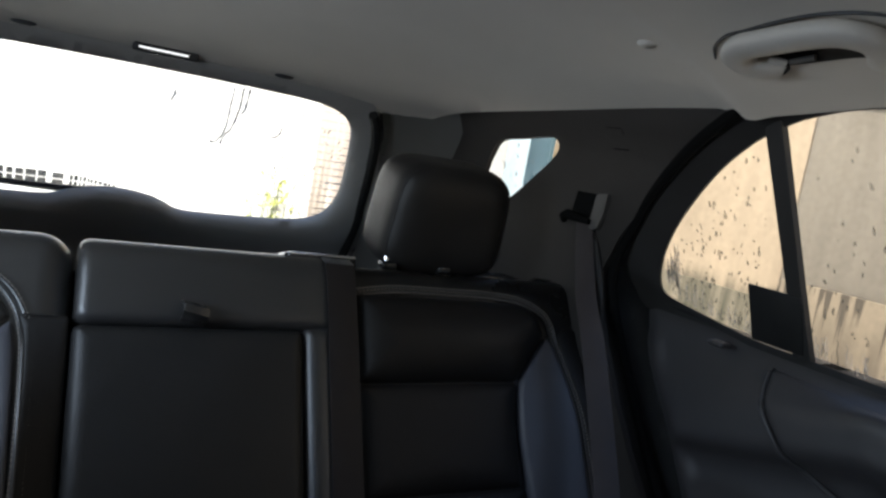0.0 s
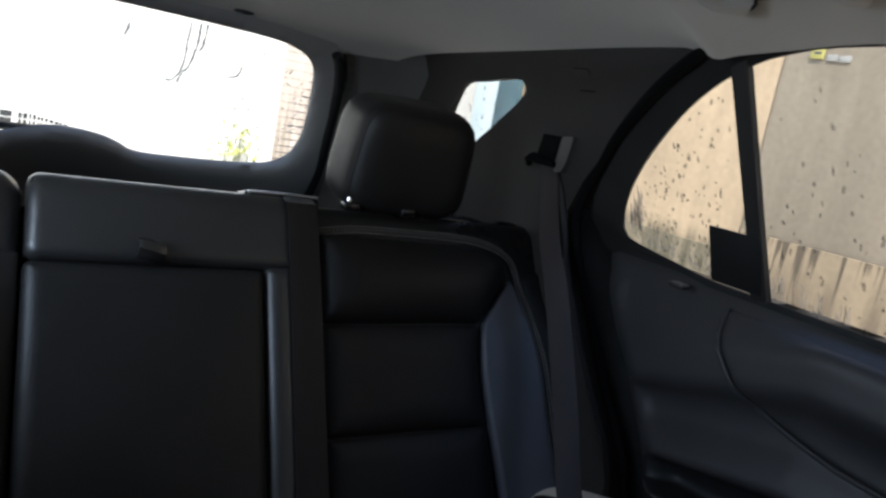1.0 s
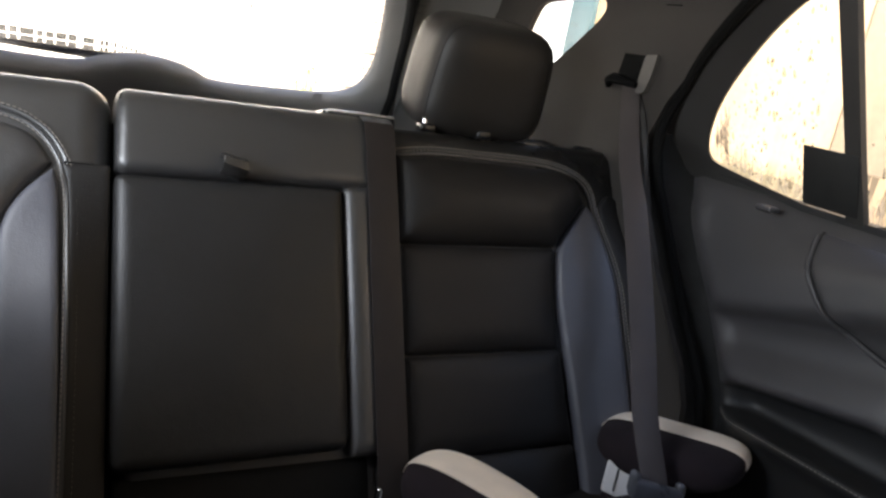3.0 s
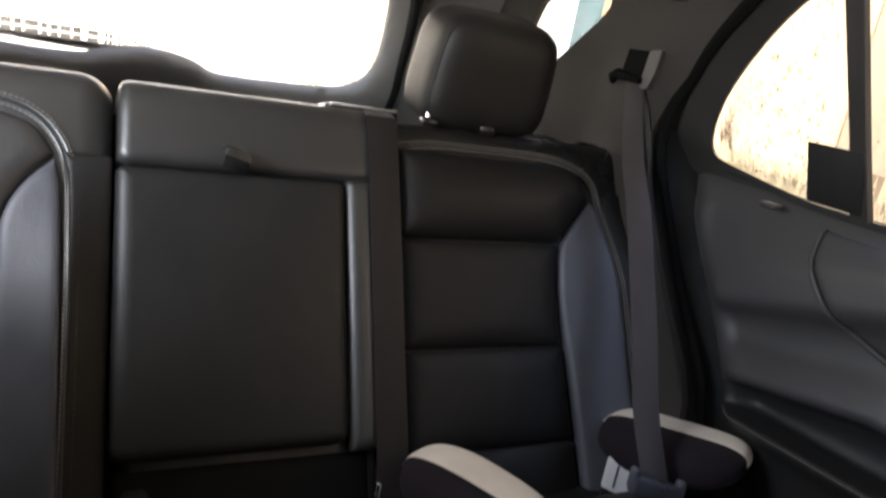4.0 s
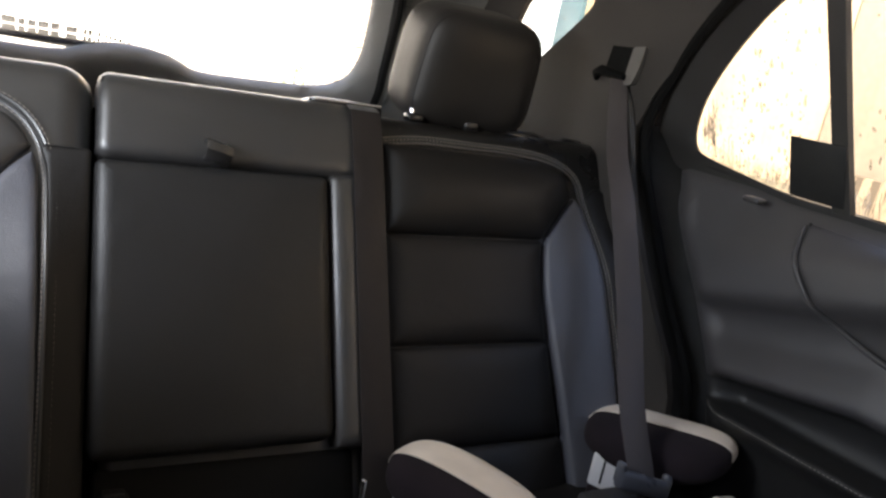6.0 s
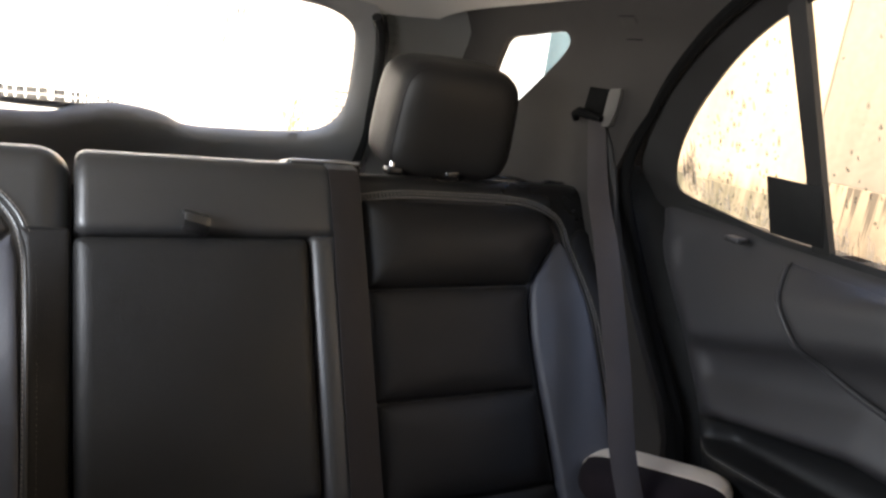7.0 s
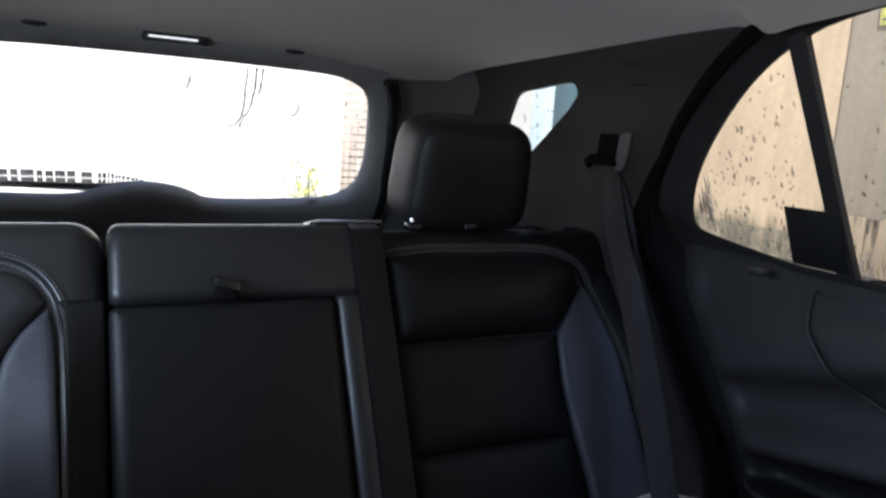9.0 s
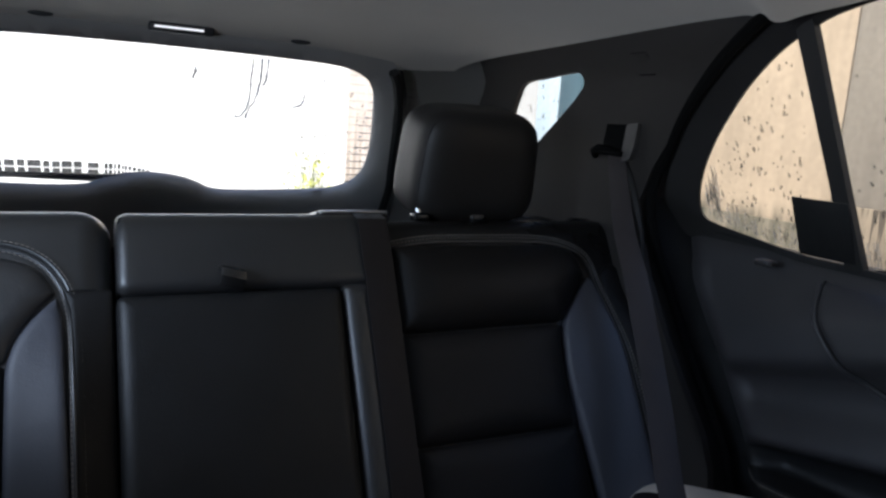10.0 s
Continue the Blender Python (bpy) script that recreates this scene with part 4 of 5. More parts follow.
def bar_pad(section, radii, x0, x1, end, fn):
    """A padded bar along x: a rounded cross-section in (s, d), with softly rounded ends."""
    ring = resample(rounded(section, radii, 8), 0.006)
    mid = Vector((sum(p.x for p in ring) / len(ring), sum(p.y for p in ring) / len(ring)))
    turn = [math.pi / 2 * k / 6 for k in range(7)]
    inner = [x0 + end + (x1 - x0 - 2 * end) * k / 30 for k in range(1, 30)]
    stations = [(x0 + end * (1 - math.sin(a)), end * (1 - math.cos(a))) for a in turn[::-1]] + [(x, 0.0) for x in inner] + [(x1 - end * (1 - math.sin(a)), end * (1 - math.cos(a))) for a in turn]
    bm = bmesh.new()
    rows = []
    for x, inset in stations:
        row = []
        for p in ring:
            d = mid - p
            row.append(bm.verts.new(fn(x, *(p + d.normalized() * min(inset, 0.9 * d.length)))))
        rows.append(row)
    n = len(ring)
    for a, b in zip(rows, rows[1:]):
        for i in range(n):
            bm.faces.new((a[i], a[(i + 1) % n], b[(i + 1) % n], b[i]))
    bm.faces.new(rows[0])
    bm.faces.new(rows[-1])
    return bm


def ease(k):
    k = max(0.0, min(1.0, k))
    return k * k * (3 - 2 * k)


def side_rise(x):
    """How far the outer bolster stands proud."""
    if x <= 0.648:
        return 0.038 * max(0.0, x - 0.50) / 0.148
    return max(0.0, 0.038 - 0.25 * (x - 0.648))


def inner_rise(x):
    if x >= 0.190:
        return 0.026 * (max(0.0, 0.272 - x) / 0.082) ** 1.15
    return max(0.0, 0.026 - 0.6 * (0.190 - x))


def stitch_pair(path, fn, parent, rows=(-0.0016, 0.0092), proud=0.0036):
    """A welted seam: two leather cords, the groove between them, thread on both."""
    n = len(path)

    def beside(o, d):
        pts = []
        for i, p in enumerate(path):
            t = (path[min(i + 1, n - 1)] - path[max(i - 1, 0)]).normalized()
            pts.append(fn(p.x - t.y * o, p.y + t.x * o, d))
        return pts

    for o in (0.000, 0.0075):
        part("welt", tube(beside(o, -0.0002), 0.0026, 7), M_LEATHER, parent)
    part("seam", tube(beside(0.0038, 0.0002), 0.0018, 5), M_RUBBER, parent)
    part("stitching", join([stitches(beside(o, proud), r=0.0009) for o in rows]), M_THREAD, parent, "double row of grey stitching")


def seat_right():
    seat = thing("rear_seat", "black leather rear seat back with centre armrest, upright", "car seat", group="rear seat backs")
    # shells
    part("shell", box_span(0.19, 0.684, -0.56, 0.108, -0.10, -0.002, 0.038, 7, back, 0), M_SHOULDER, seat)
    part("centre_shell", box_span(-0.126, 0.200, -0.56, 0.078, -0.10, -0.014, 0.012, 3, back), M_LEATHER, seat)
    # flat black strip put in for the darkness between the seat backs
    part("gap_shade", box_span(-0.1425, -0.120, -0.56, 0.080, -0.10, -0.055, 0.003, 2, back), M_BLACK, seat)
    # centre: head roll, folding armrest, side strip, foot
    part("head_roll", bar_pad([(-0.004, -0.085), (-0.004, 0.013), (0.1135, 0.010), (0.1215, -0.085)], [0.008, 0.020, 0.050, 0.02], -0.1400, 0.226, 0.015, back), M_LEATHER, seat)
    for k, r in ((0.0, 0.0036), (0.0085, 0.0028)):
        fold = smooth_loop([(-0.1365 + k, 0.094 - k), (-0.1325 + k, 0.103 - k), (-0.124 + k, 0.1095 - k)], 4, False)
        part("corner_fold", tube([back(p.x, p.y, -0.0395 + math.sqrt(max(0.0, 0.0025 - (p.y - 0.0635) ** 2))) for p in fold], [r * (0.45 + 0.55 * math.sin(math.pi * i / (len(fold) - 1))) for i in range(len(fold))], 8), M_LEATHER, seat, "crease of leather at the end of the head roll")
    arm = part("armrest", panel([(-0.1415, -0.362), (0.1515, -0.362), (0.1515, -0.0045), (-0.1415, -0.0045)], [0.02, 0.02, 0.012, 0.012], back, 0.016, 0.016, 0.004), M_ARM, seat, "folded-up centre armrest")
    part("side_strip", panel([(0.1530, -0.374), (0.206, -0.374), (0.206, 0.004), (0.1530, 0.000)], [0.006, 0.006, 0.006, 0.012], back, 0.019, 0.014, 0.001), M_LEATHER, seat)
    part("lower_panel", panel([(-0.135, -0.56), (0.187, -0.56), (0.187, -0.372), (-0.135, -0.370)], 0.012, lambda x, t, d: back(x, t, d - 0.018), 0.02, 0.008, 0.002), M_UNDER, seat, "lower centre panel, its shade in the colour")
    bm = strap([back(-0.001, s, d) for s, d in ((0.002, 0.008), (0.002, 0.024), (0.008, 0.036), (0.016, 0.036), (0.021, 0.028), (0.025, 0.010))], [(1, 0, -0.26)] * 6, 0.0165, 0.0024)
    part("pull_strap", bm, M_PULL, arm, "short black pull strap")
    # right seat: three inserts, bolster wedge
    part("insert", panel([(0.236, -0.0785), (0.517, -0.0775), (0.583, -0.002), (0.572, 0.040), (0.535, 0.055), (0.236, 0.056)], [0.006, 0.006, 0.01, 0.03, 0.03, 0.006], back, 0.055, 0.024, 0.008, 0.01), M_LEATHER_DULL, seat)
    part("insert", panel([(0.238, -0.242), (0.510, -0.242), (0.508, -0.160), (0.5165, -0.0795), (0.238, -0.0795)], 0.008, back, 0.030, 0.012, 0.004, 0.01), M_LEATHER_DULL, seat)
    part("insert", panel([(0.238, -0.389), (0.524, -0.389), (0.511, -0.243), (0.238, -0.243)], 0.008, back, 0.030, 0.012, 0.004, 0.01), M_LEATHER_DULL, seat)
    part("insert", panel([(0.238, -0.56), (0.533, -0.56), (0.525, -0.390), (0.238, -0.390)], 0.008, back, 0.030, 0.012, 0.004, 0.01), M_LEATHER_DULL, seat)
    wedge = [(0.586, -0.004), (0.520, -0.078), (0.512, -0.16), (0.527, -0.345), (0.536, -0.54), (0.623, -0.54), (0.618, -0.29), (0.610, -0.075), (0.599, -0.016)]

    def bulge(x, s, d):
        return back(x, s, d + side_rise(x) * ease(-s / 0.16) if d > -0.009 else d)

    part("bolster", panel(wedge, [0.004, 0.03, 0.03, 0.05, 0.01, 0.01, 0.05, 0.05, 0.01], bulge, 0.006, 0.010, 0.0), M_BOLSTER, seat, "charcoal padded side bolster, paled and blued for skylight")

    def edge_fn(x, s, d):
        return back(x, s, d + side_rise(x) * ease(-s / 0.16))

    path = smooth_loop([(0.236, 0.054), (0.30, 0.0625), (0.40, 0.063), (0.48, 0.062), (0.545, 0.054), (0.590, 0.030), (0.603, -0.014), (0.612, -0.070), (0.616, -0.15), (0.620, -0.29), (0.624, -0.50)], 6, False)
    stitch_pair(path, edge_fn, seat, (-0.0016, 0.0038, 0.0092))
    part("outer_border", panel([(0.635, -0.54), (0.680, -0.54), (0.680, 0.0), (0.640, 0.02), (0.616, 0.0), (0.623, -0.07), (0.631, -0.28)], 0.01, edge_fn, 0.008, 0.004, 0.001), M_LEATHER_DULL, seat)
    # seat belt outlet on the shoulder
    out = part("belt_outlet", box_span(0.132, 0.246, 0.098, 0.1170, -0.058, -0.012, 0.004, 3, back), M_GLOSS, seat, "black plastic belt outlet with shiny rim")
    part("outlet_lip", tube([back(x, s, d) for x, s, d in ((0.140, 0.1140, -0.010), (0.242, 0.1140, -0.010), (0.247, 0.1165, -0.028), (0.244, 0.1200, -0.058), (0.133, 0.1200, -0.058), (0.130, 0.1165, -0.030))], 0.0034, 8, True), M_LIP, out)
    # release lever bezel on the outer shoulder
    part("release_bezel", tube([back(x, t, -0.040) for x, t in ((0.470, 0.104), (0.500, 0.110), (0.540, 0.109), (0.572, 0.103), (0.590, 0.098))], [0.004, 0.009, 0.011, 0.009, 0.004], 10), M_GLOSS, seat, "shiny black release bezel")
    part("release_lever", tube([back(x, t, -0.036) for x, t in ((0.590, 0.100), (0.610, 0.107), (0.640, 0.105), (0.662, 0.092))], [0.005, 0.009, 0.009, 0.004], 10), M_GLOSS, seat)


seat_right()


def seat_left():
    seat = thing("rear_seat", "black leather rear seat back with sky-tinted charcoal bolsters, upright", "car seat", group="rear seat backs")
    part("shell", box_span(-0.675, -0.1435, -0.56, 0.122, -0.10, -0.002, 0.042, 8, back), M_LEATHER, seat)
    ins = [(0.261, -0.56, -0.390, M_LEATHER_DULL), (0.261, -0.389, -0.243, M_LEATHER_DULL), (0.261, -0.242, -0.0795, M_LEATHER_DULL)]
    for x, a, b, m in ins:
        part("insert", panel([(x, a), (0.53, a), (0.53, b), (x, b)], 0.008, flip, 0.030, 0.012, 0.004, 0.01), m, seat)
    part("insert", panel([(0.261, -0.0785), (0.531, -0.0785), (0.586, 0.0), (0.56, 0.045), (0.50, 0.056), (0.285, 0.056), (0.228, 0.038), (0.208, 0.003), (0.234, -0.024), (0.253, -0.053)], [0.006, 0.006, 0.01, 0.02, 0.02, 0.02, 0.02, 0.004, 0.02, 0.02], flip, 0.020, 0.009, 0.006, 0.01), M_LEATHER, seat)

    def bulge(x, s, d):
        k = inner_rise(x) if x < 0.4 else side_rise(x)
        return flip(x, s, d + k * ease(-s / 0.16) if d > -0.009 else d)

    for w in ([(0.207, -0.002), (0.200, -0.03), (0.195, -0.22), (0.192, -0.54), (0.268, -0.54), (0.262, -0.25), (0.2605, -0.085), (0.252, -0.055), (0.233, -0.026)],
              [(0.588, -0.004), (0.612, -0.012), (0.634, -0.075), (0.648, -0.29), (0.652, -0.54), (0.536, -0.54), (0.532, -0.2), (0.533, -0.08), (0.56, -0.04)]):
        part("bolster", panel(w, [0.003, 0.02, 0.05, 0.01, 0.01, 0.05, 0.02, 0.02, 0.02], bulge, 0.010, 0.007, 0.0), M_BOLSTER, seat, "charcoal padded side bolster, paled and blued for skylight")
    path = smooth_loop([(0.190, -0.50), (0.189, -0.22), (0.191, -0.06), (0.195, -0.015), (0.206, 0.018), (0.228, 0.045), (0.262, 0.060), (0.32, 0.064), (0.45, 0.063), (0.545, 0.054), (0.590, 0.030), (0.616, -0.01), (0.634, -0.07), (0.65, -0.29), (0.655, -0.5)], 6, False)

    def edge_fn(x, s, d):
        k = inner_rise(x) if x < 0.4 else side_rise(x)
        return flip(x, s, d + k * ease(-s / 0.16))

    stitch_pair(path, edge_fn, seat, (-0.0030, 0.0105), 0.0022)
    part("inner_border", panel([(0.1450, -0.54), (0.189, -0.54), (0.187, -0.22), (0.189, -0.06), (0.192, -0.018), (0.199, 0.006), (0.1450, 0.006)], 0.006, edge_fn, 0.006, 0.003, 0.0, 0.03), M_LEATHER_DULL, seat)
    part("seam", tube([edge_fn(x, 0.006, 0.002) for x in (0.195, 0.178, 0.163)], 0.0012, 5), M_RUBBER, seat)


seat_left()


def head_restraint(x):
    h = thing("head_restraint", "black leather head restraint on two chrome posts", "head restraint", group="head restraints")
    bm, place = superblock((x + 0.0490, 1.255, 1.2925), (0.1145, 0.072, 0.0975), (0.44, 0.48), -9, 0.055, 72, 48)
    cushion = part("cushion", bm, M_LEATHER_HEAD, h)
    c = Vector((x + 0.049, 1.255, 1.2925))
    for v in (-0.50, 0.62):
        for mid in (0, math.pi):
            pts = [place(mid + 1.15 * (2 * i / 44 - 1), v) for i in range(45)]
            part("seam", tube([c + (p - c) * 1.001 for p in pts], 0.0012, 5), M_LEATHER_DULL, cushion)
            part("stitching", stitches([c + (p - c) * 1.004 + Vector((0, 0.004, 0)) for p in pts], 0.005, 0.0025, 0.0010), M_THREAD, cushion)
    for dx in (-0.054, 0.050):
        part("post", tube([(x + dx, 1.212, 1.185), (x + dx, 1.218, 1.214), (x + dx, 1.232, 1.27)], 0.005, 12), M_CHROME, h)
        part("post_sleeve", rbox((0.028, 0.024, 0.014), (x + dx, 1.211, 1.2055), 0.005, 3), M_GLOSS, h)
    return h


head_restraint(0.369)
head_restraint(-0.480)


def seat_base():
    b = thing("seat_cushion", "black leather rear bench cushion under the backrests", "seat cushion")
    part("bench_pad", box_span(-0.66, 0.67, 0.36, 0.95, 0.55, 0.70, 0.045, 5), M_LEATHER, b)
    for x0, x1 in ((-0.64, -0.16), (-0.13, 0.18), (0.22, 0.65)):
        part("cushion_panel", box_span(x0, x1, 0.40, 0.91, 0.66, 0.716, 0.018, 4), M_LEATHER_DULL, b)
    part("cushion_base", box_span(-0.60, 0.60, 0.42, 0.92, 0.33, 0.56, 0.02, 3), M_CARPET, b)


seat_base()


# ---- belts ----
def centre_belt():
    b = thing("seat_belt", "flat dark seat belt hanging down beside the centre armrest", "seat belt", group="seat belts")
    ss = [0.107, 0.108, 0.095, 0.06, 0.0, -0.10, -0.20, -0.30, -0.40, -0.47]
    dd = [-0.030, -0.002, 0.0145, 0.0185, 0.0195, 0.020, 0.020, 0.020, 0.020, 0.020]
    part("webbing", strap([back(0.2075 + 0.001 * i / 9, s, d) for i, (s, d) in enumerate(zip(ss, dd))], [(1, -0.06, 0)] * 10, 0.0225), M_BELT_BROWN, b)
    part("buckle_stalk", box_span(0.165, 0.180, 0.80, 0.84, 0.70, 0.775, 0.005, 3), M_PLASTIC, b)
    part("anchor_tip", box_span(0.168, 0.176, 0.875, 0.885, 0.745, 0.785, 0.003, 3), M_CHROME, b)


centre_belt()


def outer_belt():
    b = thing("seat_belt", "grey seat belt pulled down through the booster, buckled", "seat belt", group="seat belts")
    line = smooth_loop([(0.640, 1.130, 1.332), (0.634, 1.122, 1.316), (0.617, 1.066, 1.210), (0.597, 1.000, 1.135), (0.574, 0.902, 0.983), (0.542, 0.828, 0.892), (0.528, 0.772, 0.828), (0.527, 0.762, 0.812)], 6, False)
    n = len(line) - 1
    across, half = [], []
    for i in range(n + 1):
        k = i / n
        across.append(Vector((0.12, -1.0, 0)).lerp(Vector((0.88, -0.47, -0.03)), min(1.0, k / 0.35)).lerp(Vector((0.93, -0.20, -0.26)), max(0.0, k - 0.6) / 0.4))
        half.append(0.0158 + 0.0040 * ease((k - 0.15) / 0.3) + 0.002 * ease((k - 0.6) / 0.4))
    part("webbing", strap(line, across, half), M_BELT, b)

    def tilt(x, y, z):
        return (0.529 + x * 0.95, 0.760 - x * 0.16 + y, 0.812 + z - x * 0.27)

    bar = [rbox((0.092, 0.015, 0.030), (0, 0, -0.006), 0.007, 3, tilt)]
    bar += [rbox((0.014, 0.013, 0.034), (x, 0.001, 0.002), 0.006, 3, tilt) for x in (-0.041, 0.041)]
    t = part("tongue", join(bar), M_TONGUE, b, "grey plastic belt tongue")
    part("tongue_blade", rbox((0.030, 0.004, 0.034), (0.545, 0.764, 0.782), 0.0015, 2), M_CHROME, b, "chrome latch plate")
    part("buckle", rbox((0.095, 0.034, 0.050), (0.527, 0.808, 0.735), 0.009, 3), M_PLASTIC, b)
    part("release_button", rbox((0.026, 0.008, 0.012), (0.612, 0.792, 0.750), 0.003, 3), M_RED, b, "red release button")
    # guide in the pillar
    g = thing("belt_guide", "belt guide with pale cheek and a black shape for its hollow slot", "belt guide")
    def prism(pts, x0, x1, rad, n=3):
        bm = bmesh.new()
        ring = rounded(pts, rad, n)
        lo = [bm.verts.new((x1, p.x, p.y)) for p in ring]
        hi = [bm.verts.new((x0, p.x, p.y)) for p in ring]
        bm.faces.new(hi)
        bm.faces.new(lo)
        for i in range(len(ring)):
            j = (i + 1) % len(ring)
            bm.faces.new((lo[i], lo[j], hi[j], hi[i]))
        return bm

    # solid black prism in place of a hollow; its shade is the colour
    part("slot", prism([(1.168, 1.382), (1.083, 1.382), (1.100, 1.334), (1.121, 1.314), (1.178, 1.326)], 0.6435, 0.664, 0.004), M_BLACK, g)
    part("cheek", prism([(1.110, 1.377), (1.082, 1.380), (1.087, 1.342), (1.096, 1.318), (1.117, 1.314), (1.114, 1.345)], 0.637, 0.662, 0.006), M_GUIDE, g, "pale plastic cheek")
    part("loop_bar", tube([(0.644, 1.194, 1.318), (0.636, 1.188, 1.327), (0.630, 1.168, 1.333), (0.630, 1.140, 1.330), (0.634, 1.112, 1.327)], [0.005, 0.0075, 0.0085, 0.0075, 0.005], 8), M_BLACK, g)
    part("belt_channel", tube([(0.648, y, z) for y, z in ((1.114, 1.313), (1.098, 1.285), (1.080, 1.246), (1.064, 1.205), (1.050, 1.15))], [0.004, 0.008, 0.009, 0.007, 0.004], 8), M_FRAME, g)


outer_belt()


# ---- booster seat ----
def booster():
    b = thing("booster_seat", "child booster seat in plum and cream fabric, with armrests", "booster seat")
    part("shell", box_span(0.225, 0.60, 0.42, 0.84, 0.712, 0.742, 0.014, 4), M_PURPLE, b)
    part("seat_pad", box_span(0.27, 0.55, 0.40, 0.80, 0.728, 0.758, 0.014, 4), M_PURPLE, b)
    rim = [(0.33 + 0.02 * i, 0.70 - 0.004 * i, 0.7595) for i in range(12)]
    part("piping", tube(rim, 0.0018, 6), M_CREAM, b, "thin cream piping")

    def arm(rear, front, ztop, half, tall, drop, strip, slant, support):
        """An armrest: a soft egg-shaped knob, plum with a cream strip along its top."""
        a, c = Vector((*rear, 0)), Vector((*front, 0))
        f, ln = (c - a).normalized(), (c - a).length
        r = Vector((-f.y, f.x, 0))

        def bend(p):
            k = 0.5 + p.y / ln
            w = a.lerp(c, k) + r * p.x
            return Vector((w.x, w.y, ztop - tall + p.z - drop * k * k))

        bm = superblock((0, 0, 0), (half, ln / 2, tall), (0.75, 0.72), 0, 0.12, 44, 36)[0]
        pad = bm.copy()
        for v in bm.verts:
            v.co = bend(v.co)
        body = part("armrest", bm, M_PURPLE, b)
        for no, co in (((0, 0, 1), (0, 0, 0.05 * tall)), ((1, -slant, 0), (strip * half, 0, 0)), ((-1, 0, 0), (0.97 * half, 0, 0))):
            bmesh.ops.bisect_plane(pad, geom=pad.verts[:] + pad.edges[:] + pad.faces[:], plane_co=co, plane_no=no, clear_inner=True)
        for v in pad.verts:
            v.co = bend(v.co * 1.012 + Vector((0, 0, 0.001)))
        bmesh.ops.solidify(pad, geom=pad.faces[:], thickness=0.002)
        part("arm_pad", pad, M_CREAM, body, "cream fabric top strip")
        if not support:
            return
        mid = a.lerp(c, 0.42)
        post = rbox((half * 1.35, ln * 0.62, 0.072), (0, 0, 0), 0.012, 3)
        for v in post.verts:
            w = mid + r * v.co.x + f * v.co.y
            v.co = Vector((w.x, w.y, 0.752 + v.co.z))
        part("arm_support", post, M_WHITE, b, "pale plastic arm support")

    arm((0.216, 0.879), (0.304, 0.690), 0.845, 0.060, 0.033, 0.002, -0.34, 0.05, True)
    arm((0.577, 0.930), (0.672, 0.738), 0.838, 0.071, 0.036, -0.036, -0.16, 0.0, False)
    def turned(x, y, z):
        return (0.556 + 0.72 * x - 0.69 * y, 0.846 - 0.69 * x - 0.72 * y, 0.760 + z - 0.16 * x)

    part("belt_hook", rbox((0.056, 0.010, 0.052), (0, 0, 0), 0.004, 3, turned), M_WHITE, b, "pale plastic belt hook under the armrest")
    part("hook_slot", rbox((0.003, 0.004, 0.038), (-0.010, 0.0045, 0.002), 0.0008, 1, turned), M_RUBBER, b)
    part("hook_foot", rbox((0.064, 0.014, 0.030), (0.006, 0.002, -0.040), 0.005, 3, turned), M_PURPLE, b)


booster()


def loose_things():
    c = part("cloth", superblock((0.668, 0.705, 0.772), (0.034, 0.040, 0.022), (0.8, 0.9), 10, 0.1, 28, 20)[0], M_CREAM)
    for v in c.data.vertices:
        v.co += Vector((1, 0.6, 0.8)) * 0.010 * noise.noise(v.co * 45)
    tagged(c, "crumpled cream cloth lying beside the booster seat", "cloth")
    for x, y in ((-0.165, 0.930), (-0.112, 0.938)):
        k = thing("belt_buckle", "black seat belt buckle poking out between the cushions", "buckle", group="centre buckles")
        part("housing", rbox((0.034, 0.022, 0.070), (x, y, 0.728), 0.006, 3), M_RUBBER, k)
        part("button", rbox((0.024, 0.014, 0.006), (x, y, 0.764), 0.002, 2), M_RUBBER, k)


loose_things()


